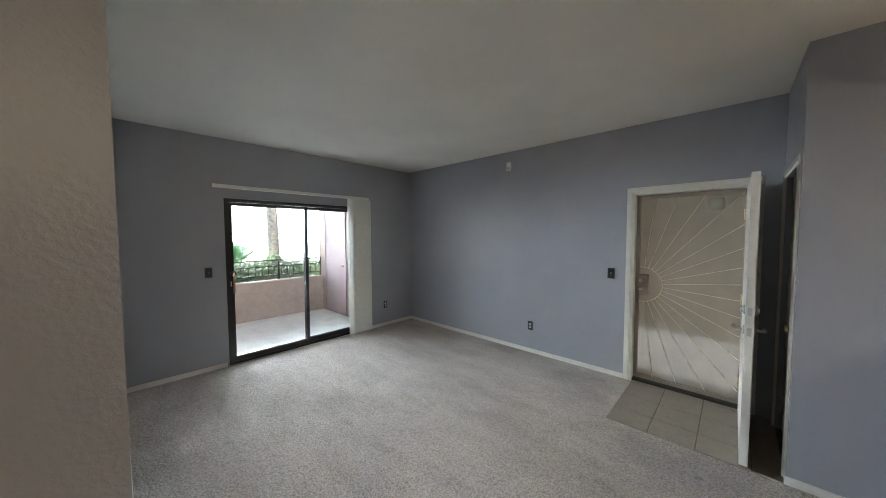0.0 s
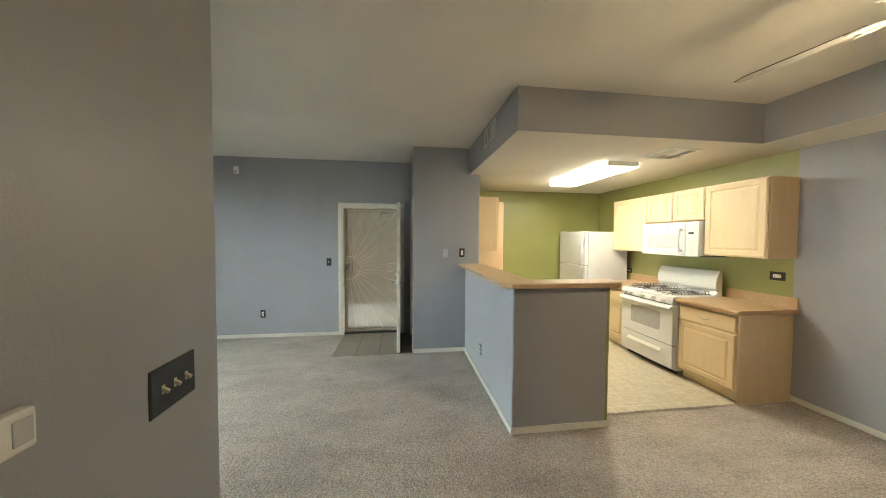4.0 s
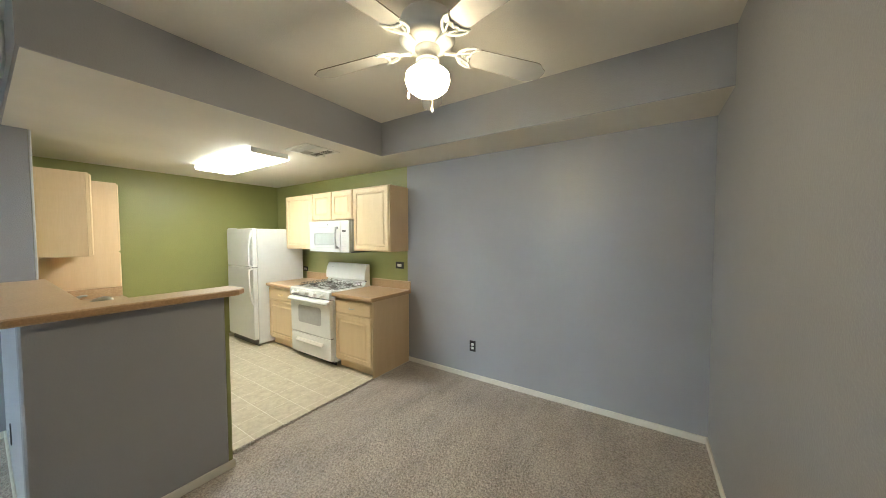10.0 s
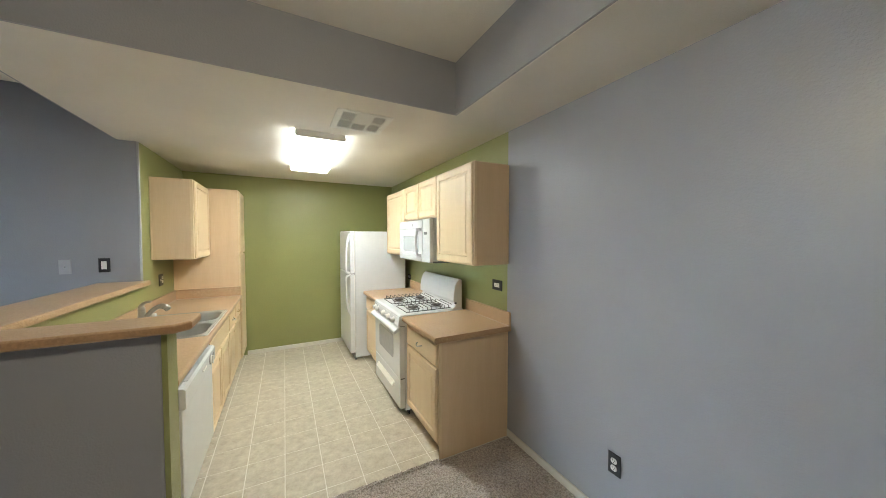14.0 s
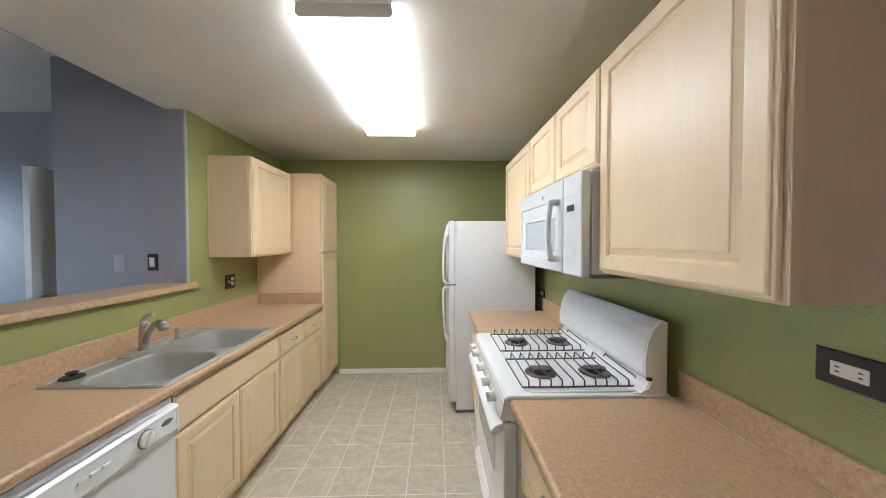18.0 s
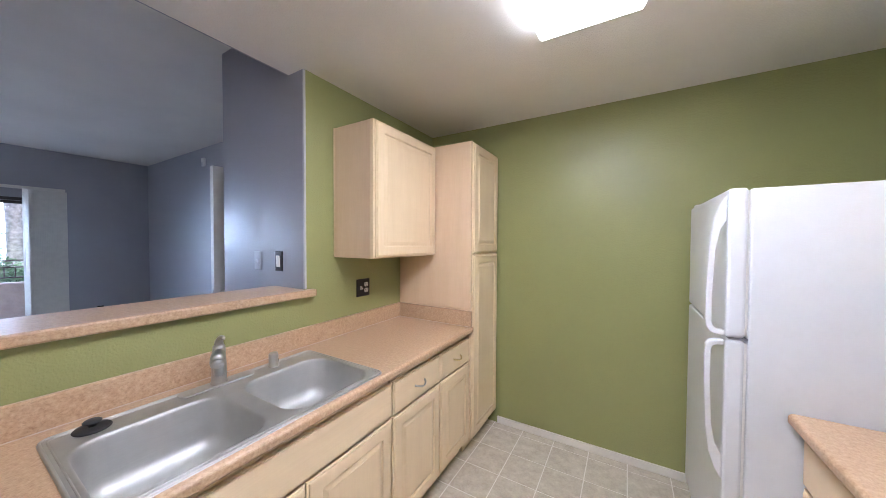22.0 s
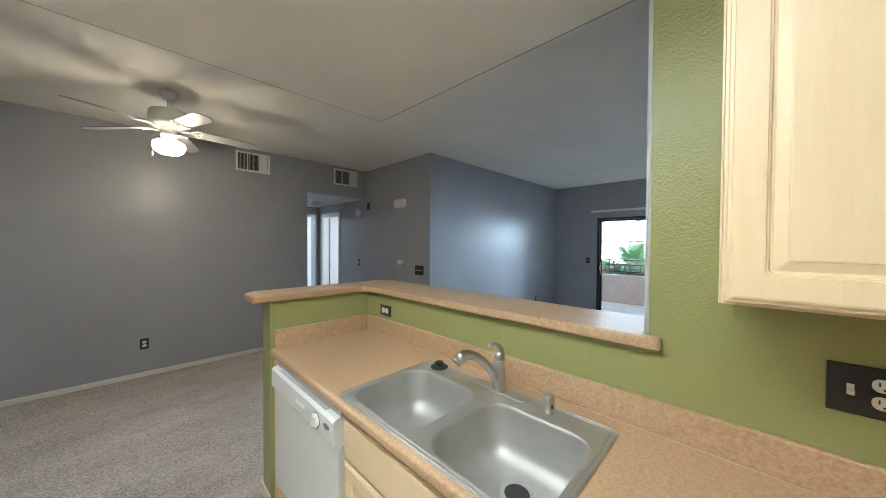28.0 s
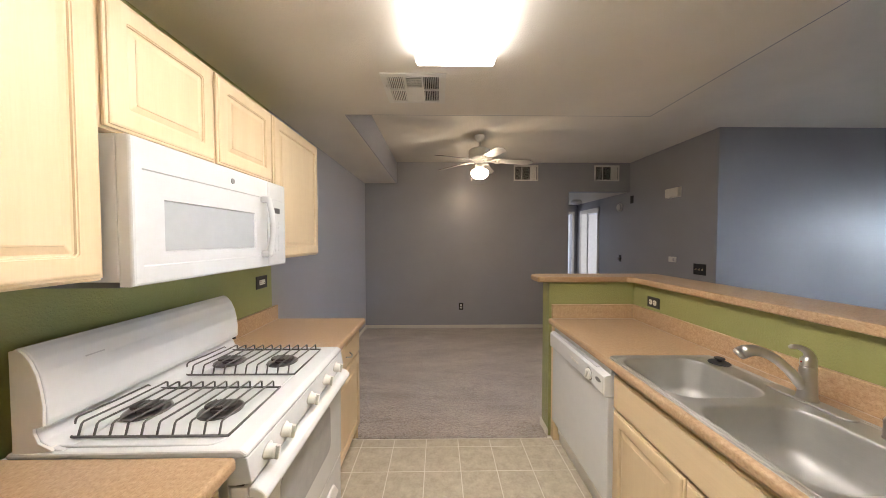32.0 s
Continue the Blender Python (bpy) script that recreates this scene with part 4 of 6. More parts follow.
# ---- gas range ----
rng = thing("gas_range", (XE - 0.015, 2.632, 0), -90, "white freestanding gas range with black grates and lower drawer", "range")
RW, RD = 0.804, 0.640
part("body", box(0.003, RW - 0.003, -RD + 0.03, -0.01, 0.05, 0.868), ENAMEL, rng)
part("plinth", box(0.02, RW - 0.02, -RD + 0.07, -RD + 0.075, 0.0, 0.05), BLACK, rng)
top = part("cooktop", join(prism([(-0.03, 0.869), (-0.03, 0.886), (-RD + 0.03, 0.892), (-RD - 0.006, 0.892), (-RD - 0.024, 0.880), (-RD - 0.024, 0.869)], "x", 0.0, RW, 0.006)), ENAMEL, rng)
front = part("control_panel", prism([(-RD + 0.03, 0.868), (-RD - 0.024, 0.868), (-RD - 0.036, 0.800), (-RD + 0.01, 0.792), (-RD + 0.03, 0.792)], "x", 0.002, RW - 0.002, 0.003), ENAMEL, rng)
for x in (0.085, 0.185, 0.385, 0.545, 0.680):
    k = part("knob", moved(lathe([(0.025, 0.0), (0.025, 0.004), (0.020, 0.008), (0.0195, 0.024), (0.017, 0.028), (0.0, 0.028)], 24), pose(x, -RD - 0.0305, 0.834, 100, 0, 0)), ALMOND, front, "", True)
    part("grip", moved(box(-0.0055, 0.0055, -0.021, 0.021, 0.024, 0.038, 0.003), pose(x, -RD - 0.0305, 0.834, 100, 0, 0)), ALMOND, front)
door = part("oven_door", box(0.006, RW - 0.006, -RD - 0.022, -RD + 0.028, 0.335, 0.786, 0.006), ENAMEL, rng)
part("window", prism(rounded(0.46, 0.215, 0.035, 5, RW / 2, 0.570), "y", -RD - 0.0245, -RD - 0.0215), OVENGLASS, door, "grey dotted oven window")
part("handle", prism([(-RD - 0.021, 0.783), (-RD - 0.043, 0.779), (-RD - 0.062, 0.766), (-RD - 0.071, 0.751), (-RD - 0.070, 0.741), (-RD - 0.061, 0.735), (-RD - 0.050, 0.738), (-RD - 0.040, 0.748), (-RD - 0.021, 0.753)], "x", 0.010, RW - 0.010, 0.004), ENAMEL, door)
# black strips stand in for the shade inside the oven door's gaps
part("gap_shade", box(0.010, RW - 0.010, -RD - 0.006, -RD + 0.027, 0.3272, 0.3340), BLACK, rng, "black strip painted as shade in the gap below the oven door")
part("gap_shade", box(0.010, RW - 0.010, -RD - 0.008, -RD + 0.027, 0.7868, 0.7912), BLACK, rng, "black strip painted as shade in the gap above the oven door")
drawer = part("broiler_drawer", box(0.006, RW - 0.006, -RD - 0.018, -RD + 0.028, 0.070, 0.326, 0.006), ENAMEL, rng)
part("handle", prism([(-RD - 0.018, 0.262), (-RD - 0.018, 0.236), (-RD - 0.046, 0.222), (-RD - 0.050, 0.230), (-RD - 0.030, 0.262)], "x", 0.14, RW - 0.14, 0.004), ALMOND, drawer)
guard = [(-0.170, 0.889), (-0.140, 0.896), (-0.116, 0.914), (-0.104, 0.938), (-0.103, 0.950), (-0.129, 0.954), (-0.132, 0.972), (-0.131, 1.010), (-0.126, 1.056), (-0.117, 1.098), (-0.102, 1.134), (-0.084, 1.157), (-0.066, 1.167)]
bg = part("backguard", prism(guard + [(-0.052, 1.165), (-0.046, 1.150), (-0.046, 0.880), (-0.170, 0.880)], "x", 0.010, RW - 0.010, 0.003), ENAMEL, rng)
part("badge", moved(box(0.118, 0.170, -0.0008, 0.0008, -0.0022, 0.0022), pose(0, -0.1165, 1.106, -23, 0, 0)), LIGHTGREY, bg)
for x in (0.008, RW - 0.020):
    part("side_cap", prism([(-0.150, 0.891), (-0.112, 0.912), (-0.101, 0.938), (-0.101, 0.952), (-0.127, 0.957), (-0.129, 1.010), (-0.123, 1.056), (-0.114, 1.096), (-0.099, 1.131), (-0.081, 1.154), (-0.066, 1.1635), (-0.044, 1.160), (-0.044, 0.880)], "x", x - 0.004, x + 0.016, 0.0015), ALMOND, rng)


lip = [(x, y, 0.8915) for x, y in rounded(RW - 0.050, 0.490, 0.030, 5, RW / 2, -RD * 0.52 + 0.005)]
part("well_lip", tube(lip + [lip[0]], 0.0042, 8), ENAMEL, top, "", True)
part("side_slot", box(RW - 0.014, RW - 0.0030, -0.118, -0.100, 0.938, 0.950, 0.001), BLACK, bg)
DRIP = plain("burnt_drip_bowl", (0.16, 0.15, 0.145), 0.3, 0.8, vary=0.3, scale=40)


def grate():
    """One side grate: a wire frame with raised fingers."""
    pieces, n = [], 11
    gx, gy0, gy1 = 0.145, -0.245, 0.245
    frame_pts = [(-gx, gy0, 0.004), (gx, gy0, 0.004), (gx, gy1 - 0.05, 0.004), (gx - 0.05, gy1, 0.004), (-gx + 0.05, gy1, 0.004), (-gx, gy1 - 0.05, 0.004), (-gx, gy0, 0.004)]
    pieces.append(tube(frame_pts, 0.0038, 8))
    for i in range(n):
        y = gy0 + 0.025 + (gy1 - gy0 - 0.05) * i / (n - 1)
        e = gx - max(0.0, y - gy1 + 0.05)
        pieces.append(tube([(-e, y, 0.004), (-e + 0.010, y, 0.036), (-e + 0.016, y, 0.040), (0.0, y, 0.033), (e - 0.006, y, 0.030), (e, y, 0.026), (e, y, 0.004)], 0.0031, 7))
    return join(*pieces)


for gx in (RW * 0.25, RW * 0.75):
    part("grate", moved(grate(), pose(gx, -RD * 0.52, 0.893)), IRON, rng, "dark wire pan grate", True)
    for gy in (-RD * 0.52 - 0.125, -RD * 0.52 + 0.115):
        b = part("burner", moved(join(lathe([(0.030, 0.003), (0.030, 0.012), (0.0, 0.012)], 24), prism(rounded(0.052, 0.098, 0.024, 5), "z", 0.012, 0.022, 0.003)), pose(gx, gy, 0.892)), BURNER, rng, "worn dark oval burner cap")
        part("drip_ring", moved(lathe([(0.066, 0.0), (0.064, 0.004), (0.056, 0.0045), (0.036, 0.001), (0.0, 0.001)], 32), pose(gx, gy, 0.892)), DRIP, b, "dull dark drip bowl", True)
        for k in (-0.032, -0.016, 0.0, 0.016, 0.032):
            part("rib", moved(box(-0.023, 0.023, k - 0.0022, k + 0.0022, 0.0222, 0.0248, 0.001), pose(gx, gy, 0.892)), IRON, b)

# ---- microwave ----
KEYTONE = plain("keypad_white", (0.52, 0.53, 0.53), 0.4)
mw = thing("microwave", (XE - 0.004, 2.630, 1.330), -90, "white over-the-range microwave with handle and keypad", "microwave")
MW, MD, MH = 0.805, 0.351, 0.402
MF = -MD - 0.040                                       # the front's plane
part("case", box(0.0, MW, -MD, 0.0, 0.012, MH, 0.003), MWWHITE, mw)
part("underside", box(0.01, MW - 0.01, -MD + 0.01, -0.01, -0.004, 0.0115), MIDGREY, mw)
DW_, DH_ = 0.6405, MH - 0.002
face = part("door", stepped_front([(0.0, DW_, 0.0, DH_, -MD - 0.003), (0.0, DW_, 0.0, DH_, MF + 0.009), (0.001, DW_ - 0.001, 0.001, DH_ - 0.001, MF + 0.005), (0.003, DW_ - 0.001, 0.003, DH_ - 0.003, MF + 0.002), (0.008, DW_ - 0.002, 0.008, DH_ - 0.008, MF), (0.029, DW_ - 0.003, 0.052, 0.318, MF), (0.032, DW_ - 0.003, 0.055, 0.315, MF + 0.0034), (0.099, 0.547, 0.089, 0.2415, MF + 0.0034), (0.102, 0.544, 0.092, 0.2385, MF + 0.0095)]), MWWHITE, mw)
part("window", box(0.1025, 0.5435, MF + 0.0082, MF + 0.0092, 0.0925, 0.238), MWGLASS, face, "pale grey microwave window")
hp = [(0.592 + 0.003 * math.sin(math.pi * k / 20), MF - 0.032 - 0.016 * math.sin(math.pi * k / 20), 0.052 + 0.262 * k / 20) for k in range(21)]
part("handle", join(tube(hp, 0.0125, 14), box(0.580, 0.606, MF - 0.038, MF + 0.001, 0.046, 0.074, 0.006), box(0.580, 0.606, MF - 0.038, MF + 0.001, 0.292, 0.320, 0.006)), MWWHITE, face, "", True)
part("badge", moved(lathe([(0.011, 0.0), (0.010, 0.0015), (0.0, 0.0015)], 20), pose(0.398, MF - 0.0003, 0.352, 90, 0, 0)), MIDGREY, face)
keys = part("control_panel", box(0.6425, MW, MF, -MD - 0.003, 0.0, MH - 0.002, 0.008, 3), MWWHITE, mw)
for z0_, z1_ in ((0.316, 0.3185), (0.0525, 0.054)):
    part("groove", box(0.644, 0.772, MF - 0.0012, MF - 0.0003, z0_, z1_), LIGHTGREY, keys)
part("display", box(0.682, 0.746, MF - 0.0016, MF - 0.0003, 0.254, 0.279), BLACK, keys)
for z in (0.238, 0.168):
    part("mark", box(0.690, 0.742, MF - 0.0012, MF - 0.0003, z, z + 0.0025), LIGHTGREY, keys)
for r in range(7):
    if r == 4:
        continue
    for c in range(3):
        part("key", box(0.670 + 0.031 * c, 0.693 + 0.031 * c, MF - 0.0012, MF - 0.0003, 0.066 + 0.0225 * r, 0.080 + 0.0225 * r), KEYTONE, keys)
        part("key_print", box(0.677 + 0.031 * c, 0.686 + 0.031 * c, MF - 0.0018, MF - 0.00125, 0.0715 + 0.0225 * r, 0.0745 + 0.0225 * r), LIGHTGREY, keys)

# ---- refrigerator ----
fr = thing("refrigerator", (XE - 0.03, 4.060, 0), -90, "white top-freezer refrigerator with long curved handles", "refrigerator")
FW, FD, FH = 0.765, 0.725, 1.640
part("cabinet", box(0.0, FW, -FD, -0.050, 0.03, FH, 0.006), FRIDGEWHITE, fr)
part("toe_grille", box(0.01, FW - 0.01, -FD - 0.005, -FD + 0.015, 0.0, 0.085, 0.003), MIDGREY, fr)
for z0, z1 in ((0.095, 1.098), (1.106, FH + 0.004)):
    leaf = part("door", box(0.0, FW, -FD - 0.062, -FD - 0.008, z0, z1, 0.010), FRIDGEWHITE, fr)
    part("gasket", box(0.012, FW - 0.012, -FD - 0.0075, -FD - 0.0005, z0 + 0.01, z1 - 0.01), ALMOND, leaf)
    lo, hi = (z0 + 0.48, z1 - 0.004) if z0 < 0.5 else (z0 + 0.004, z1 - 0.02)
    up = 1 if z0 > 0.5 else -1                         # the closed bend lies at the gap between the doors
    za, zb = (lo, hi) if up > 0 else (hi, lo)
    f = -FD - 0.0625
    outer = [(0.0, zb), (0.020, zb - up * 0.035), (0.038, zb - up * 0.095), (0.049, zb - up * 0.19), (0.055, za + up * 0.16), (0.056, za + up * 0.060), (0.052, za + up * 0.026), (0.040, za + up * 0.008), (0.022, za + up * 0.002), (0.0, za)]
    inner = [(0.0, za + up * 0.020), (0.020, za + up * 0.021), (0.032, za + up * 0.028), (0.037, za + up * 0.048), (0.037, za + up * 0.16), (0.031, zb - up * 0.20), (0.018, zb - up * 0.125), (0.0, zb - up * 0.090)]
    part("handle", prism([(f - o, z) for o, z in outer + inner], "x", FW - 0.036, FW - 0.004, 0.004), FRIDGEWHITE, leaf)
part("hinge", box(FW - 0.05, FW - 0.004, -FD - 0.05, -FD + 0.01, 1.0985, 1.1055), MIDGREY, fr)
part("hinge_cover", box(0.01, 0.07, -FD - 0.05, -FD + 0.05, FH + 0.0045, FH + 0.018, 0.004), FRIDGEWHITE, fr)

# ---- kitchen ceiling: lamp and register ----
lamp = thing("ceiling_light", (2.466, 1.900, KH), 0, "surface fluorescent ceiling light with glowing wraparound diffuser", "ceiling light")
LW, LL = 0.395, 1.285
part("diffuser", prism([(0.012, -0.003), (LW - 0.012, -0.003), (LW - 0.003, -0.042), (LW - 0.012, -0.056), (0.012, -0.056), (0.003, -0.042)], "y", 0.004, LL - 0.004, 0.003), LAMPSIDE, lamp, "softly glowing acrylic sides")
part("lens", box(0.014, LW - 0.014, 0.006, LL - 0.006, -0.061, -0.0565, 0.002), LAMPGLOW, lamp, "glowing white acrylic lens")
for y0_, y1_ in ((-0.004, 0.0035), (LL - 0.0035, LL + 0.004)):
    part("end_cap", prism([(0.016, -0.001), (LW - 0.016, -0.001), (LW - 0.012, -0.040), (LW - 0.024, -0.053), (0.024, -0.053), (0.012, -0.040)], "y", y0_, y1_, 0.002), ALMOND, lamp)
reg = thing("ceiling_vent", (2.705, 1.372, KH - 0.0005), 0, "white ceiling air register with slatted fields and a blank field", "vent")
RW_, COLS = 0.365, ((0.040, 0.128), (0.138, 0.226), (0.242, 0.330))
bars = [box(0, RW_, 0, 0.030, -0.009, -0.001, 0.002), box(0, RW_, 0.328, RW_ - 0.003, -0.009, -0.001, 0.002)]
bars += [box(a, b, 0.030, 0.328, -0.009, -0.001) for a, b in ((0, 0.040), (0.128, 0.138), (0.226, 0.242), (0.330, RW_))]
bars += [box(a, b, 0.168, 0.184, -0.0085, -0.001) for a, b in (COLS[0], COLS[2])] + [box(*COLS[1], 0.030, 0.212, -0.0085, -0.001)]
part("frame", join(*bars), ALMOND, reg)
# near-black sheet paints the shade of the duct above the slats
part("duct_shade", box(0.040, 0.330, 0.030, 0.328, -0.0016, -0.0008), DARKHOLE, reg)
for (ca, cb), lean in ((COLS[0], 62), (COLS[2], -28)):
    for ra, rb in ((0.031, 0.167), (0.185, 0.327)):
        for i in range(8):
            x = ca + (cb - ca) * (i + 0.5) / 8
            part("slat", moved(box(-0.0042, 0.0042, ra, rb, -0.0005, 0.0005), pose(x, 0, -0.0056, 0, lean, 0)), ALMOND, reg)
for i in range(6):
    part("slat", moved(box(*COLS[1], -0.0042, 0.0042, -0.0005, 0.0005), pose(0, 0.213 + 0.114 * (i + 0.5) / 6, -0.0056, 90, 0, 0)), ALMOND, reg)
part("damper_lever", box(0.345, 0.349, 0.215, 0.245, -0.022, -0.0092), ALMOND, reg)

# ---- switches, outlets and small wall things ----


def wall_plate(at, rz, kind, label, gangs=1, plate=BLACK, fit=ALMOND, grow=0.0):
    """A cover plate facing local -y, centred at `at`."""
    w, h = 0.070 + 0.046 * (gangs - 1) + grow, 0.115 + grow
    t = thing("switch_plate" if "switch" in kind else "outlet", at, rz, label, "switch" if "switch" in kind else "outlet")
    part("plate", framed_panel(w, h, [(0, -0.0005), (0, -0.003), (0.004, -0.006), (0.006, -0.0062)], -w / 2, -h / 2), plate, t)
    for g in range(gangs):
        x = (g - (gangs - 1) / 2) * 0.046
        what = kind.split()[g] if " " in kind else kind
        if what == "switch":
            part("toggle", join(box(x - 0.0055, x + 0.0055, -0.0072, -0.0060, -0.0125, 0.0125), moved(box(-0.0045, 0.0045, -0.017, 0.0, -0.0055, 0.0055, 0.0015), pose(x, -0.0062, 0.002, 30, 0, 0))), fit, t)
            for z in (-0.03, 0.03):
                part("screw", moved(lathe([(0.003, 0.0), (0.0025, 0.001), (0.0, 0.0012)], 10), pose(x, -0.0062, z, 90, 0, 0)), plate, t)
        elif what == "rockerswitch":
            part("rocker", moved(box(-0.0165, 0.0165, -0.005, 0.0, -0.033, 0.033, 0.002), pose(x, -0.0064, 0, 3, 0, 0)), fit, t)
        elif what == "gfci":
            part("face", box(x - 0.0165, x + 0.0165, -0.009, -0.0064, -0.033, 0.033, 0.002), fit, t)
            for z in (-0.020, 0.020):
                part("slots", join(box(x - 0.007, x - 0.004, -0.0096, -0.0091, z - 0.004, z + 0.004), box(x + 0.004, x + 0.007, -0.0096, -0.0091, z - 0.004, z + 0.004)), DARKHOLE, t)
        else:
            for z in (-0.0195, 0.0195):
                part("socket", moved(prism(rounded(0.034, 0.029, 0.012, 4), "z", 0.0, 0.003), pose(x, -0.0062, z, 90, 0, 0)), fit, t)
                part("slots", join(box(x - 0.008, x - 0.0055, -0.0099, -0.0093, z - 0.001, z + 0.008), box(x + 0.0055, x + 0.008, -0.0099, -0.0093, z - 0.001, z + 0.008), box(x - 0.002, x + 0.002, -0.0099, -0.0093, z - 0.010, z - 0.006)), DARKHOLE, t)
    return t


BRASSY = plain("ivory_toggle", (0.62, 0.55, 0.40), 0.35)
wall_plate((XL, -0.203, 1.098), 90, "switch switch switch", "black three-gang switch plate with ivory toggles", 3, BLACK, BRASSY, 0.017)
wall_plate((XP, 0.73, 1.15), 90, "switch", "black switch plate beside the sliding patio door")
wall_plate((-0.835, YD, 1.145), 0, "switch", "black switch plate beside the entry door")
wall_plate((-1.80, YD, 0.36), 0, "outlet", "black duplex outlet low on the grey wall")
wall_plate((XP, 3.19, 0.365), 90, "outlet", "black duplex outlet beside the vertical blinds")
wall_plate((XP + 0.85, YC, 0.36), 180, "outlet", "black duplex outlet low on the grey wall")
wall_plate((1.078, YNIB, 1.330), 0, "rockerswitch", "black plate with white rocker switch on the short wall")
wall_plate((0.855, YNIB, 1.325), 0, "switch", "grey-painted switch plate on the short wall", 1, plain("pale_grey_plate", (0.45, 0.46, 0.48), 0.4), plain("pale_grey_toggle", (0.5, 0.51, 0.53), 0.4))
wall_plate((XPW, 2.02, 0.325), -90, "outlet", "black duplex outlet on the half wall")
wall_plate((XE, 0.34, 0.352), -90, "outlet", "black duplex outlet low on the dining wall")
wall_plate((2.378, YS, 0.36), 180, "outlet", "black duplex outlet low on the dining wall")
wall_plate((XK, 3.292, 1.142), 90, "switch outlet", "black two-gang plate with switch and outlet above the worktop", 2)
o = wall_plate((XE, 1.362, 1.170), -90, "gfci", "black plate with white outlet lying sideways above the worktop", grow=0.014)
o.matrix_world = pose(XE, 1.362, 1.170, 0, 0, -90) @ pose(0, 0, 0, 0, 90, 0)
o = wall_plate((XE, 3.345, 1.020), -90, "outlet", "black outlet lying sideways beside the refrigerator")
o.matrix_world = pose(XE, 3.345, 1.020, 0, 0, -90) @ pose(0, 0, 0, 0, 90, 0)
o = wall_plate((XK, 1.420, 1.036), 90, "outlet", "black outlet lying sideways under the bar top")
o.matrix_world = pose(XK, 1.420, 1.036, 0, 0, 90) @ pose(0, 0, 0, 0, 90, 0)
wall_plate((XL, -1.83, 1.135), 90, "switch", "black switch plate by the hall opening")

chime = thing("door_chime", (XL, -0.628, 2.078), 90, "cream door chime box high on the grey wall", "door chime")
part("cover", box(-0.115, 0.115, -0.045, -0.0005, -0.060, 0.060, 0.006), TRIM, chime)
part("base_plate", box(-0.119, 0.119, -0.006, -0.0005, -0.064, 0.064), ALMOND, chime)
thermo = thing("thermostat", (XL, -0.622, 1.192), 90, "small white wall thermostat", "thermostat")
part("body", box(-0.058, 0.058, -0.026, -0.0005, -0.036, 0.036, 0.006), ALMOND, thermo)
part("dial", box(0.020, 0.050, -0.0285, -0.0255, -0.022, 0.022, 0.002), LIGHTGREY, thermo)
smoke = thing("smoke_detector", (XL, -1.85, 2.012), 90, "round white smoke detector on the wall", "smoke detector")
part("body", moved(lathe([(0.070, 0.0), (0.070, 0.018), (0.060, 0.032), (0.030, 0.040), (0.0, 0.040)], 32), pose(0, -0.0005, 0, 90, 0, 0)), ALMOND, smoke, "", True)
part("grille", moved(lathe([(0.063, 0.026), (0.065, 0.026), (0.062, 0.034), (0.060, 0.033)], 32), pose(0, -0.0005, 0, 90, 0, 0)), LIGHTGREY, smoke)
dark = thing("blank_plate", (XL, -1.527, 2.105), 90, "black blank cover plate high on the wall", "cover plate")
part("plate", box(-0.038, 0.038, -0.006, -0.0005, -0.062, 0.062, 0.002), BLACK, dark)
mot = thing("alarm_sensor", (-2.135, YD, 2.508), 0, "small white alarm motion sensor high on the wall", "sensor")
part("body", box(-0.030, 0.030, -0.036, -0.0005, -0.055, 0.055, 0.008), ALMOND, mot)
part("lens", box(-0.020, 0.020, -0.0395, -0.0355, -0.048, -0.008, 0.003), LIGHTGREY, mot)


def air_grille(at, rz, w, h, label, lean):
    g = thing("wall_vent", at, rz, label, "vent")
    part("frame", join(box(-w / 2, w / 2, -0.012, -0.0005, -h / 2, -h / 2 + 0.024, 0.002), box(-w / 2, w / 2, -0.012, -0.0005, h / 2 - 0.024, h / 2, 0.002), box(-w / 2, -w / 2 + 0.024, -0.012, -0.0005, -h / 2 + 0.024, h / 2 - 0.024, 0.002), box(w / 2 - 0.024, w / 2, -0.012, -0.0005, -h / 2 + 0.024, h / 2 - 0.024, 0.002), *[box(x - 0.006, x + 0.006, -0.011, -0.0005, -h / 2 + 0.024, h / 2 - 0.024) for x in (-w / 6, w / 6)]), ALMOND, g)
    # dark sheet in place of the shaded duct behind the grille
    part("duct_shade", box(-w / 2 + 0.024, w / 2 - 0.024, -0.0018, -0.0006, -h / 2 + 0.024, h / 2 - 0.024), DARKHOLE, g)
    for k in range(3):
        a, b = -w / 2 + 0.025 + k * (w - 0.05) / 3 + 0.006, -w / 2 + 0.025 + (k + 1) * (w - 0.05) / 3 - 0.006
        m = 7
        for i in range(m):
            x = a + (b - a) * (i + 0.5) / m
            part("slat", moved(box(-0.0006, 0.0006, -0.0030 if k < 2 else -0.0070, 0.0030 if k < 2 else 0.0070, -h / 2 + 0.025, h / 2 - 0.025), pose(x, -0.0064, 0, 0, 0, lean if k < 2 else -1.6 * lean)), ALMOND, g)
    return g


air_grille((1.322, YS, 2.538), 180, 0.40, 0.255, "white wall air vent with three slatted fields", -34)
air_grille((-0.004, YS, 2.540), 180, 0.41, 0.255, "white wall air vent above the hall opening", -40)
air_grille((XSOF, 1.90, 2.585), -90, 0.38, 0.20, "white air vent in the dropped ceiling's side", 60)

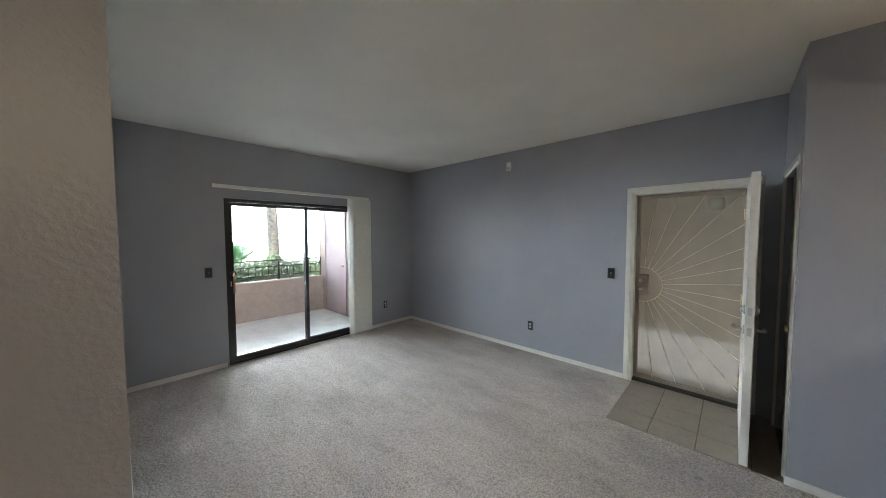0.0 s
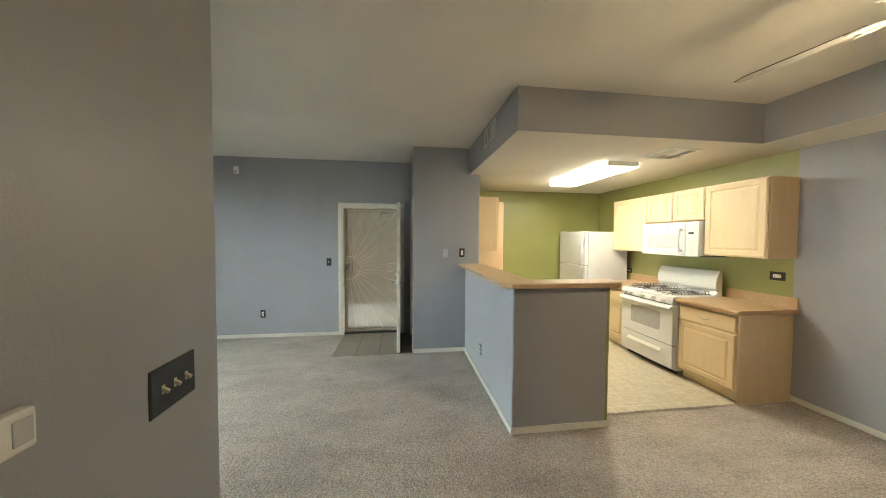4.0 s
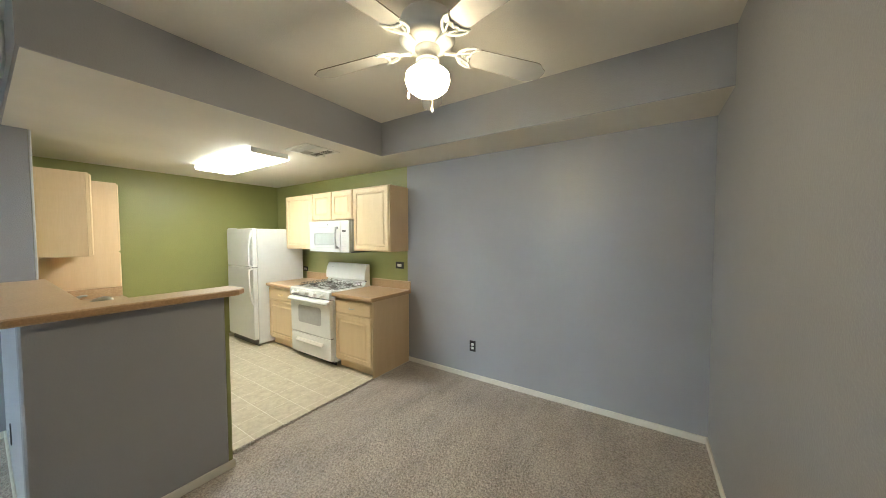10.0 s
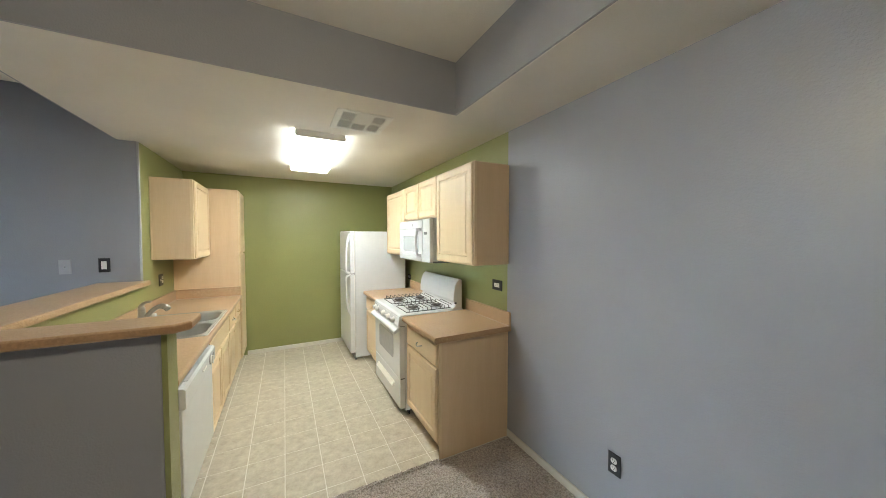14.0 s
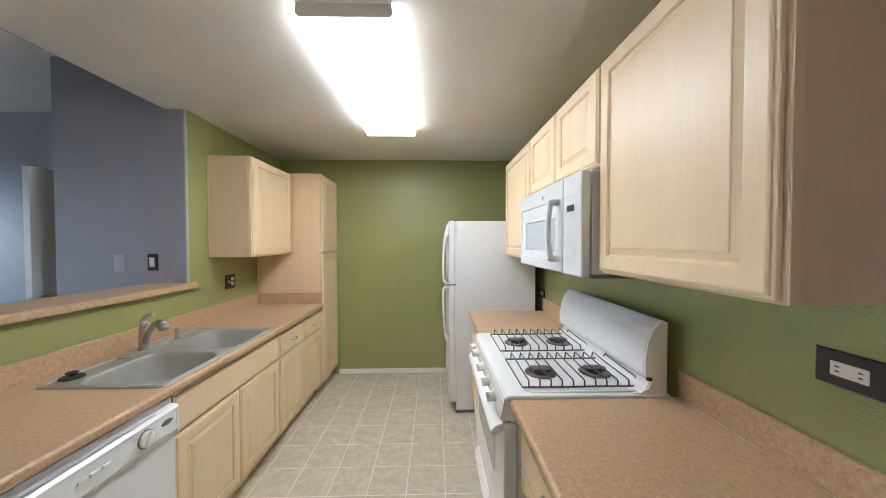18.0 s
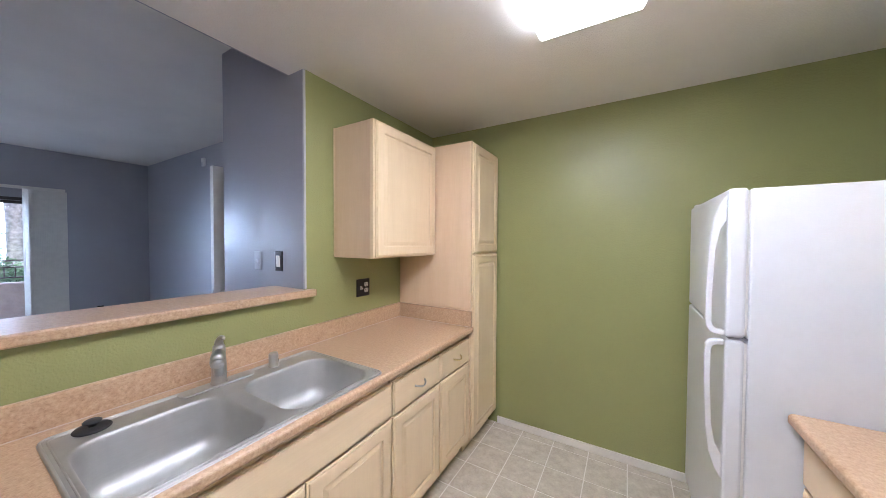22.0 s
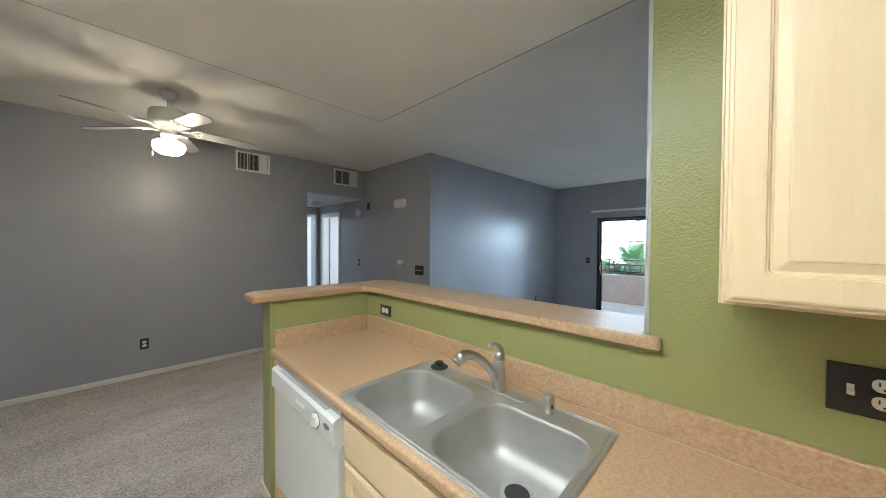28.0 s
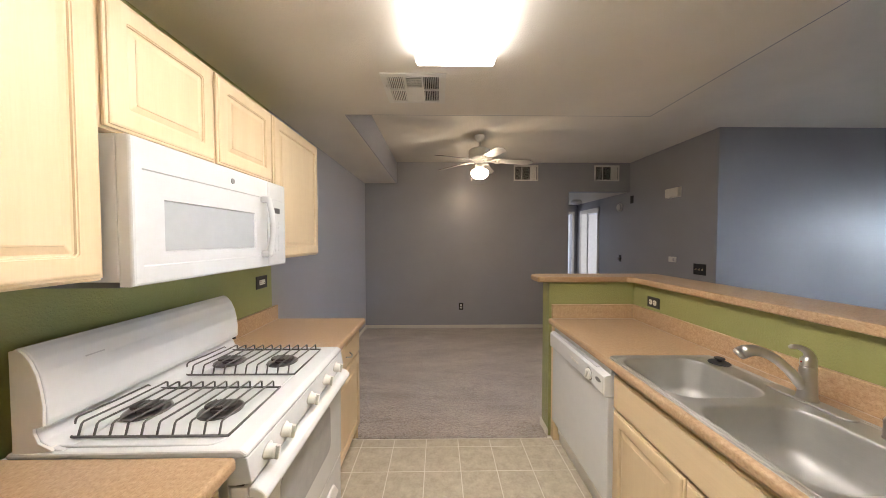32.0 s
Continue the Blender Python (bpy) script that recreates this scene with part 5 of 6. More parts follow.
# ---- ceiling fan ----
fan = thing("ceiling_fan", (2.248, -0.312, H), 0, "white ceiling fan with five blades and a lit glass globe", "ceiling fan")
part("canopy", lathe([(0.062, -0.001), (0.064, -0.015), (0.055, -0.045), (0.034, -0.068), (0.020, -0.074), (0.0, -0.074)], 32), FANWHITE, fan, "", True)
part("downrod", lathe([(0.012, -0.07), (0.012, -0.155)], 16), FANWHITE, fan, "", True)
part("motor_housing", lathe([(0.03, -0.150), (0.095, -0.156), (0.122, -0.170), (0.130, -0.195), (0.130, -0.240), (0.124, -0.256), (0.132, -0.268), (0.108, -0.290), (0.078, -0.303), (0.0, -0.303)], 40), FANWHITE, fan, "", True)
ribs = []
for i in range(48):
    a = math.tau * i / 48
    ribs.append(moved(box(0.082, 0.124, -0.002, 0.002, -0.004, 0.004), pose(0, 0, -0.289, 0, 0, math.degrees(a)) @ pose(0, 0, 0, 0, -28, 0)))
part("vent_ribs", join(*ribs), FANWHITE, fan)
part("switch_housing", lathe([(0.060, -0.303), (0.060, -0.313), (0.046, -0.319), (0.046, -0.350), (0.056, -0.354), (0.056, -0.366), (0.0, -0.366)], 32), FANWHITE, fan, "", True)
part("fitter_ring", lathe([(0.050, -0.366), (0.052, -0.380), (0.044, -0.3845), (0.0, -0.3845)], 32), FANWHITE, fan, "", True)
globe = part("globe", lathe([(0.044, -0.385), (0.047, -0.394), (0.080, -0.405), (0.101, -0.424), (0.105, -0.452), (0.094, -0.484), (0.064, -0.508), (0.0, -0.515)], 36), GLOBEGLOW, fan, "glowing frosted glass globe", True)
globe.data.materials.append(GLOBESHOULDER)
for f in globe.data.polygons:
    f.material_index = 1 if f.center.z > -0.430 else 0
for dx, dy, lz in ((-0.002, 0.0535, -0.475), (0.0485, 0.0226, -0.518)):
    ch = part("pull_chain", tube([(dx, dy, -0.340), (dx * 1.9, dy * 1.9, -0.375), (dx * 2.15, dy * 2.15, -0.435), (dx * 2.15, dy * 2.15, lz)], 0.0012, 6), BRASS, fan)
    part("pull", moved(lathe([(0.0015, 0.0), (0.005, -0.012), (0.007, -0.026), (0.0035, -0.034), (0.0, -0.034)], 14), pose(dx * 2.15, dy * 2.15, lz)), ALMOND, ch, "", True)


def blade():
    out = [(0.185, -0.046), (0.195, -0.052), (0.565, -0.066), (0.582, -0.062), (0.610, -0.040), (0.630, -0.030), (0.634, 0.0), (0.630, 0.030), (0.610, 0.040), (0.582, 0.062), (0.565, 0.066), (0.195, 0.052), (0.185, 0.046)]
    return prism(out, "z", -0.002, 0.002)


def blade_iron():
    stem = tube([(0.085, 0.0, -0.018), (0.125, 0.0, -0.010), (0.165, 0.0, -0.008)], 0.009, 8)
    wings = []
    for s in (-1, 1):
        wings.append(tube([(0.148, s * 0.003, -0.0075), (0.163, s * 0.030, -0.0075), (0.188, s * 0.050, -0.0075), (0.220, s * 0.061, -0.0075), (0.247, s * 0.058, -0.0075)], 0.0068, 6, [1.2, 1.1, 1.0, 0.9, 0.6]))
        wings.append(tube([(0.243, s * 0.058, -0.0075), (0.224, s * 0.044, -0.0075), (0.211, s * 0.028, -0.0075), (0.217, s * 0.013, -0.0075), (0.203, 0.0, -0.0075)], 0.0052, 6))
        wings.append(tube([(0.152, s * 0.003, -0.0075), (0.178, s * 0.018, -0.0075), (0.211, s * 0.028, -0.0075)], 0.0045, 6))
    return join(stem, *wings)


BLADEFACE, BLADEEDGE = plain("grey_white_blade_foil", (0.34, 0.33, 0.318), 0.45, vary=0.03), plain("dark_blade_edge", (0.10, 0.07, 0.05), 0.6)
BLADES0 = 33.0
bl, bi = blade(), blade_iron()
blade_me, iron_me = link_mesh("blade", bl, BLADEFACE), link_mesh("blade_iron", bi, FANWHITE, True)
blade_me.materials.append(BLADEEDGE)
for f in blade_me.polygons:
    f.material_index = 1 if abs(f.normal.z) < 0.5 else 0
for i in range(5):
    m = pose(0, 0, -0.288, 0, 0, BLADES0 + 72 * i) @ pose(0, 0, 0, -12, 3.6, 0)
    iron = new("blade_iron", iron_me)
    iron.parent, iron.matrix_local = fan, m
    b = new("blade", blade_me)
    b.parent = iron

hall_lamp = thing("ceiling_light", (0.02, -2.65, HH), 0, "small round white ceiling light in the hall, unlit", "ceiling light")
part("base", lathe([(0.085, -0.001), (0.085, -0.018), (0.0, -0.018)], 28), ALMOND, hall_lamp, "", True)
part("dome", lathe([(0.080, -0.0185), (0.105, -0.03), (0.10, -0.06), (0.06, -0.088), (0.0, -0.095)], 28), FANWHITE, hall_lamp, "", True)

# ---- entry ----
leaf = thing("entry_door", (ED1 - 0.004, YD - 0.004, 0), -90, "white entry door standing wide open into the room", "door")
part("leaf", box(0.004, 0.900, -0.0445, 0.0, 0.012, 1.985, 0.002), DOORPAINT, leaf)
for z in (0.25, 1.0, 1.75):
    part("hinge", join(box(-0.008, 0.004, -0.0455, -0.030, z - 0.045, z + 0.045), moved(lathe([(0.006, -0.046), (0.006, 0.046)], 10), pose(-0.004, -0.051, z))), BRASS, leaf)
for side, y in ((-1, -0.0445), (1, 0.0)):
    for z, kind in ((0.93, "lever"), (1.065, "bolt")):
        m = pose(0.835, y, z, 90 if side < 0 else -90, 0, 0)
        part("rose", moved(lathe([(0.031, 0.0), (0.031, 0.006), (0.024, 0.011), (0.0, 0.011)], 24), m), NICKEL, leaf, "", True)
        if kind == "lever":
            part("lever", moved(tube([(0, 0, 0.008), (0, 0, 0.045), (-0.012, 0, 0.054), (-0.04, 0.002, 0.057), (-0.085, 0.005, 0.056), (-0.105, 0.004, 0.053)], 0.0095, 10, [1.1, 1.0, 1.0, 1.0, 0.9, 0.6]), m), NICKEL, leaf, "", True)
        else:
            part("thumb_turn" if side > 0 else "bolt_cylinder", moved(lathe([(0.020, 0.010), (0.019, 0.022), (0.012, 0.026), (0.0, 0.026)], 20), m), NICKEL, leaf, "", True)
for z, h in ((0.93, 0.028), (1.065, 0.028)):
    part("edge_plate", box(0.8995, 0.9025, -0.034, -0.011, z - h, z + h), NICKEL, leaf)

PALEBAR = plain("pale_tan_bar", (0.56, 0.49, 0.38), 0.35)
NOTICE = plain("aged_paper", (0.44, 0.41, 0.33), 0.7)
sec = thing("security_door", (ED0 + 0.019, YD + 0.095, 0.024), 0, "taupe steel security screen door with sunburst bars", "door")
SDW, SDH = ED1 - ED0 - 0.038, EDH - 0.045
part("frame", join(box(0, 0.034, -0.015, 0.015, 0, SDH), box(SDW - 0.034, SDW, -0.015, 0.015, 0, SDH), box(0.034, SDW - 0.034, -0.015, 0.015, 0, 0.040), box(0.034, SDW - 0.034, -0.015, 0.015, SDH - 0.034, SDH)), TAUPEMETAL, sec)
part("screen", box(0.034, SDW - 0.034, 0.004, 0.0055, 0.040, SDH - 0.034), SCREEN, sec)
hub = (0.055, 1.02)
for i in range(16):
    a = radians(-83 + 166 * i / 15)
    dx, dz = math.cos(a), math.sin(a)
    reach = min((SDW - 0.036 - hub[0]) / max(dx, 1e-6), ((SDH - 0.036 - hub[1]) if dz > 0 else (hub[1] - 0.042)) / max(abs(dz), 1e-6))
    p0 = Vector((hub[0] + 0.185 * dx, -0.002, hub[1] + 0.185 * dz))
    p1 = Vector((hub[0] + reach * dx, -0.002, hub[1] + reach * dz))
    if reach > 0.2:
        part("sun_ray", tube([p0.lerp(p1, k / 2) for k in range(3)], 0.0030, 6), PALEBAR, sec)
r = 0.185
part("sun_ring", tube([(hub[0] + r * math.cos(radians(-96 + 12 * k)), -0.002, hub[1] + r * math.sin(radians(-96 + 12 * k))) for k in range(17) if hub[0] + r * math.cos(radians(-96 + 12 * k)) > 0.03], 0.0045, 6), PALEBAR, sec)
lockbox = part("lock_case", box(0.010, 0.120, -0.024, -0.0005, hub[1] - 0.105, hub[1] + 0.105, 0.003), TAUPEMETAL, sec)
for z in (hub[1] + 0.045, hub[1] - 0.045):
    part("cylinder", moved(lathe([(0.027, 0.0), (0.027, 0.006), (0.019, 0.012), (0.0, 0.012)], 22), pose(0.062, -0.0245, z, 90, 0, 0)), NICKEL, lockbox, "", True)
    part("knob", moved(lathe([(0.012, 0.012), (0.015, 0.035), (0.021, 0.045), (0.016, 0.055), (0.0, 0.056)], 18), pose(0.062, -0.0245, z, 90, 0, 0)), NICKEL, lockbox, "", True)
part("notice", box(0.575, 0.690, 0.0022, 0.0034, SDH - 0.185, SDH - 0.075), NOTICE, sec, "small pale paper notice")

closet = thing("closet_door", (XN + 0.035, CD1 - 0.003, 0), -90, "closed flush closet door with brass knob", "door")
part("leaf", box(0.003, CD1 - CD0 - 0.006, 0.0, 0.035, 0.012, CDH - 0.005, 0.002), DOORPAINT, closet)
part("knob", moved(lathe([(0.026, 0.0), (0.026, 0.006), (0.012, 0.012), (0.012, 0.030), (0.027, 0.044), (0.024, 0.060), (0.0, 0.064)], 24), pose(CD1 - CD0 - 0.065, 0.0, 0.95, 90, 0, 0)), BRASS, closet, "", True)

bed_door = thing("bedroom_door", (XL - 0.124, -3.278, 0), 188, "white hinged bedroom door standing open", "door")
part("leaf", box(0.002, 0.64, -0.036, 0.0, 0.012, 2.005, 0.002), DOORPAINT, bed_door)
for z in (0.25, 1.0, 1.75):
    part("hinge", box(-0.004, 0.010, -0.040, -0.036, z - 0.045, z + 0.045), NICKEL, bed_door)

# ---- sliding patio door and blinds ----
slider = thing("sliding_door", (XP - 0.075, PD0, 0), 90, "dark bronze aluminium sliding glass patio door, closed", "sliding door")
SW_, SH_ = PD1 - PD0, PDH
part("frame", join(box(0, 0.042, -0.055, 0.055, 0, SH_), box(SW_ - 0.042, SW_, -0.055, 0.055, 0, SH_), box(0.042, SW_ - 0.042, -0.055, 0.055, SH_ - 0.042, SH_), box(0.042, SW_ - 0.042, -0.055, 0.055, 0, 0.030)), BRONZE, slider)
half = SW_ / 2
for x0_, x1_, y_ in ((0.044, half + 0.022, -0.026), (half - 0.022, SW_ - 0.044, 0.014)):
    panel = part("panel", join(box(x0_, x0_ + 0.042, y_ - 0.014, y_ + 0.014, 0.032, SH_ - 0.044), box(x1_ - 0.042, x1_, y_ - 0.014, y_ + 0.014, 0.032, SH_ - 0.044), box(x0_ + 0.042, x1_ - 0.042, y_ - 0.014, y_ + 0.014, SH_ - 0.084, SH_ - 0.044), box(x0_ + 0.042, x1_ - 0.042, y_ - 0.014, y_ + 0.014, 0.032, 0.092)), BRONZE, slider)
    pane = part("pane", box(x0_ + 0.042, x1_ - 0.042, y_ - 0.003, y_ + 0.003, 0.092, SH_ - 0.084), GLASS, panel)
    pane.visible_shadow = False
pull = part("pull_handle", join(tube([(0.078, -0.040, 0.885), (0.078, -0.074, 0.885)], 0.009, 10), tube([(0.078, -0.040, 1.115), (0.078, -0.074, 1.115)], 0.009, 10), box(0.060, 0.094, -0.046, -0.0405, 0.86, 1.14, 0.003), moved(lathe([(0.030, 0.0), (0.030, 0.010), (0.022, 0.016), (0.0, 0.016)], 24), pose(0.078, -0.0465, 1.115, 90, 0, 0))), BLACK, slider, "black pull handle mount", False)
part("grip", tube([(0.078, -0.076, 0.872 + 0.256 * k / 8) for k in range(9)], 0.012, 12, [0.8, 1.0, 1.05, 1.0, 0.95, 0.95, 1.0, 1.0, 0.85]), plain("brown_wood_grip", (0.36, 0.22, 0.11), 0.45, vary=0.12), pull, "brown wooden grip", True)
part("latch", box(0.046, 0.060, -0.050, -0.0405, 0.96, 1.02, 0.002), NICKEL, slider)
part("stop_bolt", moved(lathe([(0.008, 0.0), (0.008, 0.022), (0.005, 0.026), (0.0, 0.026)], 14), pose(half - 0.01, -0.041, 0.06, 90, 0, 0)), NICKEL, slider)
track = thing("blind_track", (XP, 0.80, 2.135), 90, "long cream vertical-blind track above the patio door", "blind track")
part("rail", box(0.0, 2.06, -0.045, -0.0005, 0.0, 0.038, 0.003), BLIND, track)
part("end_cap", box(-0.004, -0.0005, -0.047, -0.0005, -0.001, 0.039), BLIND, track)
blinds = thing("vertical_blinds", (XP + 0.005, 2.50, 0), 90, "cream vinyl vertical blinds drawn together at the door's side", "blinds")
for i in range(22):
    x = 0.010 + 0.0152 * i
    part("vane", moved(box(-0.0007, 0.0007, -0.044, 0.044, 0.02, 2.130), pose(x, -0.052, 0, 0, 0, 62 - 0.8 * (i % 3) if i > 2 else 30 + 9 * i)), BLIND, blinds)
wand = part("wand", tube([(-0.004, -0.055, 0.95), (-0.004, -0.055, 2.13)], 0.004, 6), ALMOND, blinds)

# ---- patio ----
XR = -6.35
single("patio_slab", join(box(XR, XP - 0.15, -0.35, 1.60, -0.20, -0.030), box(XR, XP - 0.15, 1.606, 3.08, -0.20, -0.030), box(XR, XP - 0.15, 1.60, 1.606, -0.20, -0.036)), CONCRETE, "", "", kind="structure")
single("patio_parapet", box(XR - 0.15, XR, -0.35, 3.30, -0.40, 0.70, 0.02), STUCCO, "", "", kind="structure")
single("patio_side_wall", join(box(XR - 0.15, XP - 0.16, 3.08, 3.30, -0.4, 2.75)), STUCCO, "", "", kind="structure")
single("patio_end_wall", box(XR - 0.15, XP - 0.16, -0.50, -0.35, -0.4, 2.75), STUCCO, "", "", kind="structure")
single("patio_ceiling", box(XR - 0.15, XP - 0.16, -0.50, 3.30, 2.75, 2.90), STUCCO, "", "", kind="structure")
store = thing("storage_door", (-6.16, 3.078, -0.02), 0, "taupe painted storage closet door on the patio", "door")
part("frame", join(box(-0.03, 0.0, -0.02, 0.0, 0, 2.12), box(0.80, 0.83, -0.02, 0.0, 0, 2.12), box(-0.03, 0.83, -0.02, 0.0, 2.12, 2.15)), TAUPE, store)
part("leaf", box(0.004, 0.796, -0.012, -0.001, 0.01, 2.116, 0.002), TAUPE, store)
part("knob", moved(lathe([(0.028, 0.0), (0.012, 0.008), (0.012, 0.03), (0.028, 0.045), (0.0, 0.062)], 20), pose(0.73, -0.012, 0.98, 90, 0, 0)), BRASS, store, "", True)
rail = thing("balcony_rail", (XR - 0.075, -0.35, 0.70), 0, "brown iron railing with a row of rings on the parapet", "railing")
RLEN = 3.43
for z in (0.085, 0.265, 0.385):
    part("rail_bar", box(-0.015, 0.015, 0.0, RLEN, z - 0.012, z + 0.012, 0.003), RAIL, rail)
ring_me = link_mesh("ring", moved(tube([(0.0, 0.046 * math.cos(math.tau * k / 20), 0.046 * math.sin(math.tau * k / 20)) for k in range(21)], 0.006, 6), pose(0, 0, 0)), RAIL, True)
bar_me = link_mesh("baluster", box(-0.006, 0.006, -0.006, 0.006, 0.0, 0.156), RAIL)
post_me = link_mesh("post", box(-0.014, 0.014, -0.014, 0.014, 0.0, 0.385), RAIL)
for i in range(15):
    r = new("ring", ring_me)
    r.parent, r.location = rail, (0, 0.10 + 0.232 * i, 0.325)
for i in range(30):
    b = new("baluster", bar_me)
    b.parent, b.location = rail, (0, 0.06 + 0.116 * i, 0.097)
for i in range(5):
    p = new("post", post_me)
    p.parent, p.location = rail, (0, 0.02 + (RLEN - 0.04) * i / 4, 0.0)

# ---- garden ----
single("ground", box(-400, 400, -400, 400, -0.8, -0.42), EARTH, "dry earth ground", "ground", kind="structure")


def leaf_cloud(points, size, seed, flat=0.5):
    """Many small leaves, one four-sided blade for each point."""
    r = random.Random(seed)
    verts, faces = [], []
    for x, y, z in points:
        s = size * r.uniform(0.6, 1.4)
        d = Vector((r.uniform(-1, 1), r.uniform(-1, 1), r.uniform(-flat, flat))).normalized()
        e = d.orthogonal().normalized()
        e = (Matrix.Rotation(r.uniform(0, 6.28), 3, d) @ e) * s * 0.32
        c, n = Vector((x, y, z)), len(verts)
        verts += [c - d * s * 0.5, c + e, c + d * s * 0.5, c - e]
        faces.append((n, n + 1, n + 2, n + 3))
    me = bpy.data.meshes.new("leaves")
    me.from_pydata([tuple(v) for v in verts], [], faces)
    return me


rnd = random.Random(4)
pts = []
for i in range(26000):
    y = rnd.uniform(-3.5, 6.5)
    top = 0.95 + 0.06 * math.sin(y * 3.1) + 0.06 * math.sin(y * 7.7 + 1)
    a = rnd.uniform(0, math.pi)
    pts.append((-7.65 + 0.60 * math.cos(a) * rnd.uniform(0.8, 1.05), y, -0.4 + (top + 0.4) * abs(math.sin(a)) ** 0.45 * rnd.uniform(0.88, 1.04)))
hedge_me = leaf_cloud(pts, 0.065, 5)
core = bmesh.new()
core.from_mesh(hedge_me)
core = join(core, prism([(-8.08, -0.42), (-7.22, -0.42), (-7.20, 0.55), (-7.38, 0.80), (-7.92, 0.80), (-8.10, 0.55)], "y", -3.45, 6.45))
core.to_mesh(hedge_me)
core.free()
hedge = new("hedge", hedge_me)
hedge.data.materials.append(HEDGE)
tagged(hedge, "low clipped green hedge behind the patio parapet", "hedge", kind="stuff")


def cycad(at, scale, seed):
    r = random.Random(seed)
    c = thing("cycad", at, r.uniform(0, 360), "green cycad with a fountain of stiff feathery fronds", "plant", "cycads in the garden")
    part("trunk", lathe([(0.15 * scale, 0.0), (0.16 * scale, 0.55 * scale), (0.10 * scale, 0.72 * scale)], 14), BARK, c, "", True)
    for i in range(42):
        a, lift = r.uniform(0, math.tau), r.uniform(0.15, 1.25)
        length = scale * r.uniform(0.95, 1.25)
        spine = []
        for k in range(9):
            u = k / 8
            rad = length * (u * math.cos(lift) + 0.15 * u * u)
            spine.append(Vector((rad * math.cos(a), rad * math.sin(a), 0.68 * scale + length * (u * math.sin(lift) - 0.45 * u * u))))
        bm = tube(spine, 0.008 * scale, 4, [1 - 0.8 * k / 8 for k in range(9)])
        side = Vector((-math.sin(a), math.cos(a), 0))
        for k in range(1, 25):
            u = k / 25
            j = min(int(u * 8), 7)
            p = spine[j].lerp(spine[j + 1], u * 8 - j)
            d = (spine[j + 1] - spine[j]).normalized()
            wl = 0.20 * scale * math.sin(math.pi * (0.12 + 0.84 * u)) ** 0.7
            for s in (-1, 1):
                tip = p + (side * s * 0.86 + d * 0.5 + Vector((0, 0, 0.22))).normalized() * wl
                v = [bm.verts.new(q) for q in (p, p + d * 0.030 * scale, tip)]
                bm.faces.new(v)
        part("frond", bm, FROND, c)
    return c


cycad((-9.3, 0.45, -0.42), 1.55, 3)
cycad((-9.3, 2.05, -0.42), 1.55, 8)
cycad((-9.6, -1.3, -0.42), 1.35, 15)


def tree(at, trunk_r, height, lean, seed, crown):
    r = random.Random(seed)
    t = thing("tree", at, 0, "tall garden tree with a straight grey-brown trunk", "tree", "garden trees")
    line = [(lean * u + 0.05 * math.sin(5 * u), 0.04 * math.sin(7 * u), height * u) for u in [k / 12 for k in range(13)]]
    bm = tube(line, trunk_r, 18, [1.25 if k == 0 else 1.0 - 0.045 * k for k in range(13)])
    for v in bm.verts:
        n = noise.noise(Vector((v.co.x * 9, v.co.y * 9, v.co.z * 2.5)))
        v.co.x *= 1 + 0.10 * n
        v.co.y *= 1 + 0.10 * n
    part("trunk", bm, BARK, t, "", True)
    top = Vector(line[-1])
    leaves = []
    for i in range(9):
        a = math.tau * i / 9 + r.uniform(-0.3, 0.3)
        base = Vector(line[8 + i % 5])
        end = base + Vector((math.cos(a), math.sin(a), r.uniform(0.2, 0.8))) * r.uniform(0.9, 1.6) * crown
        part("limb", tube([base, base.lerp(end, 0.5) + Vector((0, 0, 0.12)), end], trunk_r * 0.35, 7, [1.0, 0.7, 0.3]), BARK, t)
        for k in range(260):
            leaves.append(tuple(end + Vector((r.gauss(0, 0.45), r.gauss(0, 0.45), r.gauss(0, 0.3))) * crown))
    cr = new("crown", leaf_cloud(leaves, 0.22, seed + 1, 1.0))
    cr.data.materials.append(FARLEAF)
    cr.parent = t
    return t


tree((-8.65, 2.78, -0.42), 0.165, 6.0, 0.2, 2, 1.0)
tree((-17.0, -7.0, -0.42), 0.22, 5.0, 0.1, 6, 1.9)
tree((-17.5, -1.2, -0.42), 0.25, 6.0, -0.1, 9, 2.2)
tree((-17.0, 11.0, -0.42), 0.22, 5.0, 0.2, 12, 2.0)

fence = thing("garden_fence", (-13.0, -10.0, -0.42), 0, "thin brown iron fence across the garden", "fence")
for z in (0.25, 2.05):
    part("rail_bar", box(-0.02, 0.02, 0, 26.0, z - 0.025, z + 0.025), RAIL, fence)
picket = link_mesh("picket", box(-0.008, 0.008, -0.008, 0.008, 0.05, 2.10), RAIL)
fpost = link_mesh("post", box(-0.03, 0.03, -0.03, 0.03, 0.0, 2.15), RAIL)
for i in range(12):
    p = new("post", fpost)
    p.parent, p.location = fence, (0, 0.1 + 2.33 * i, 0)

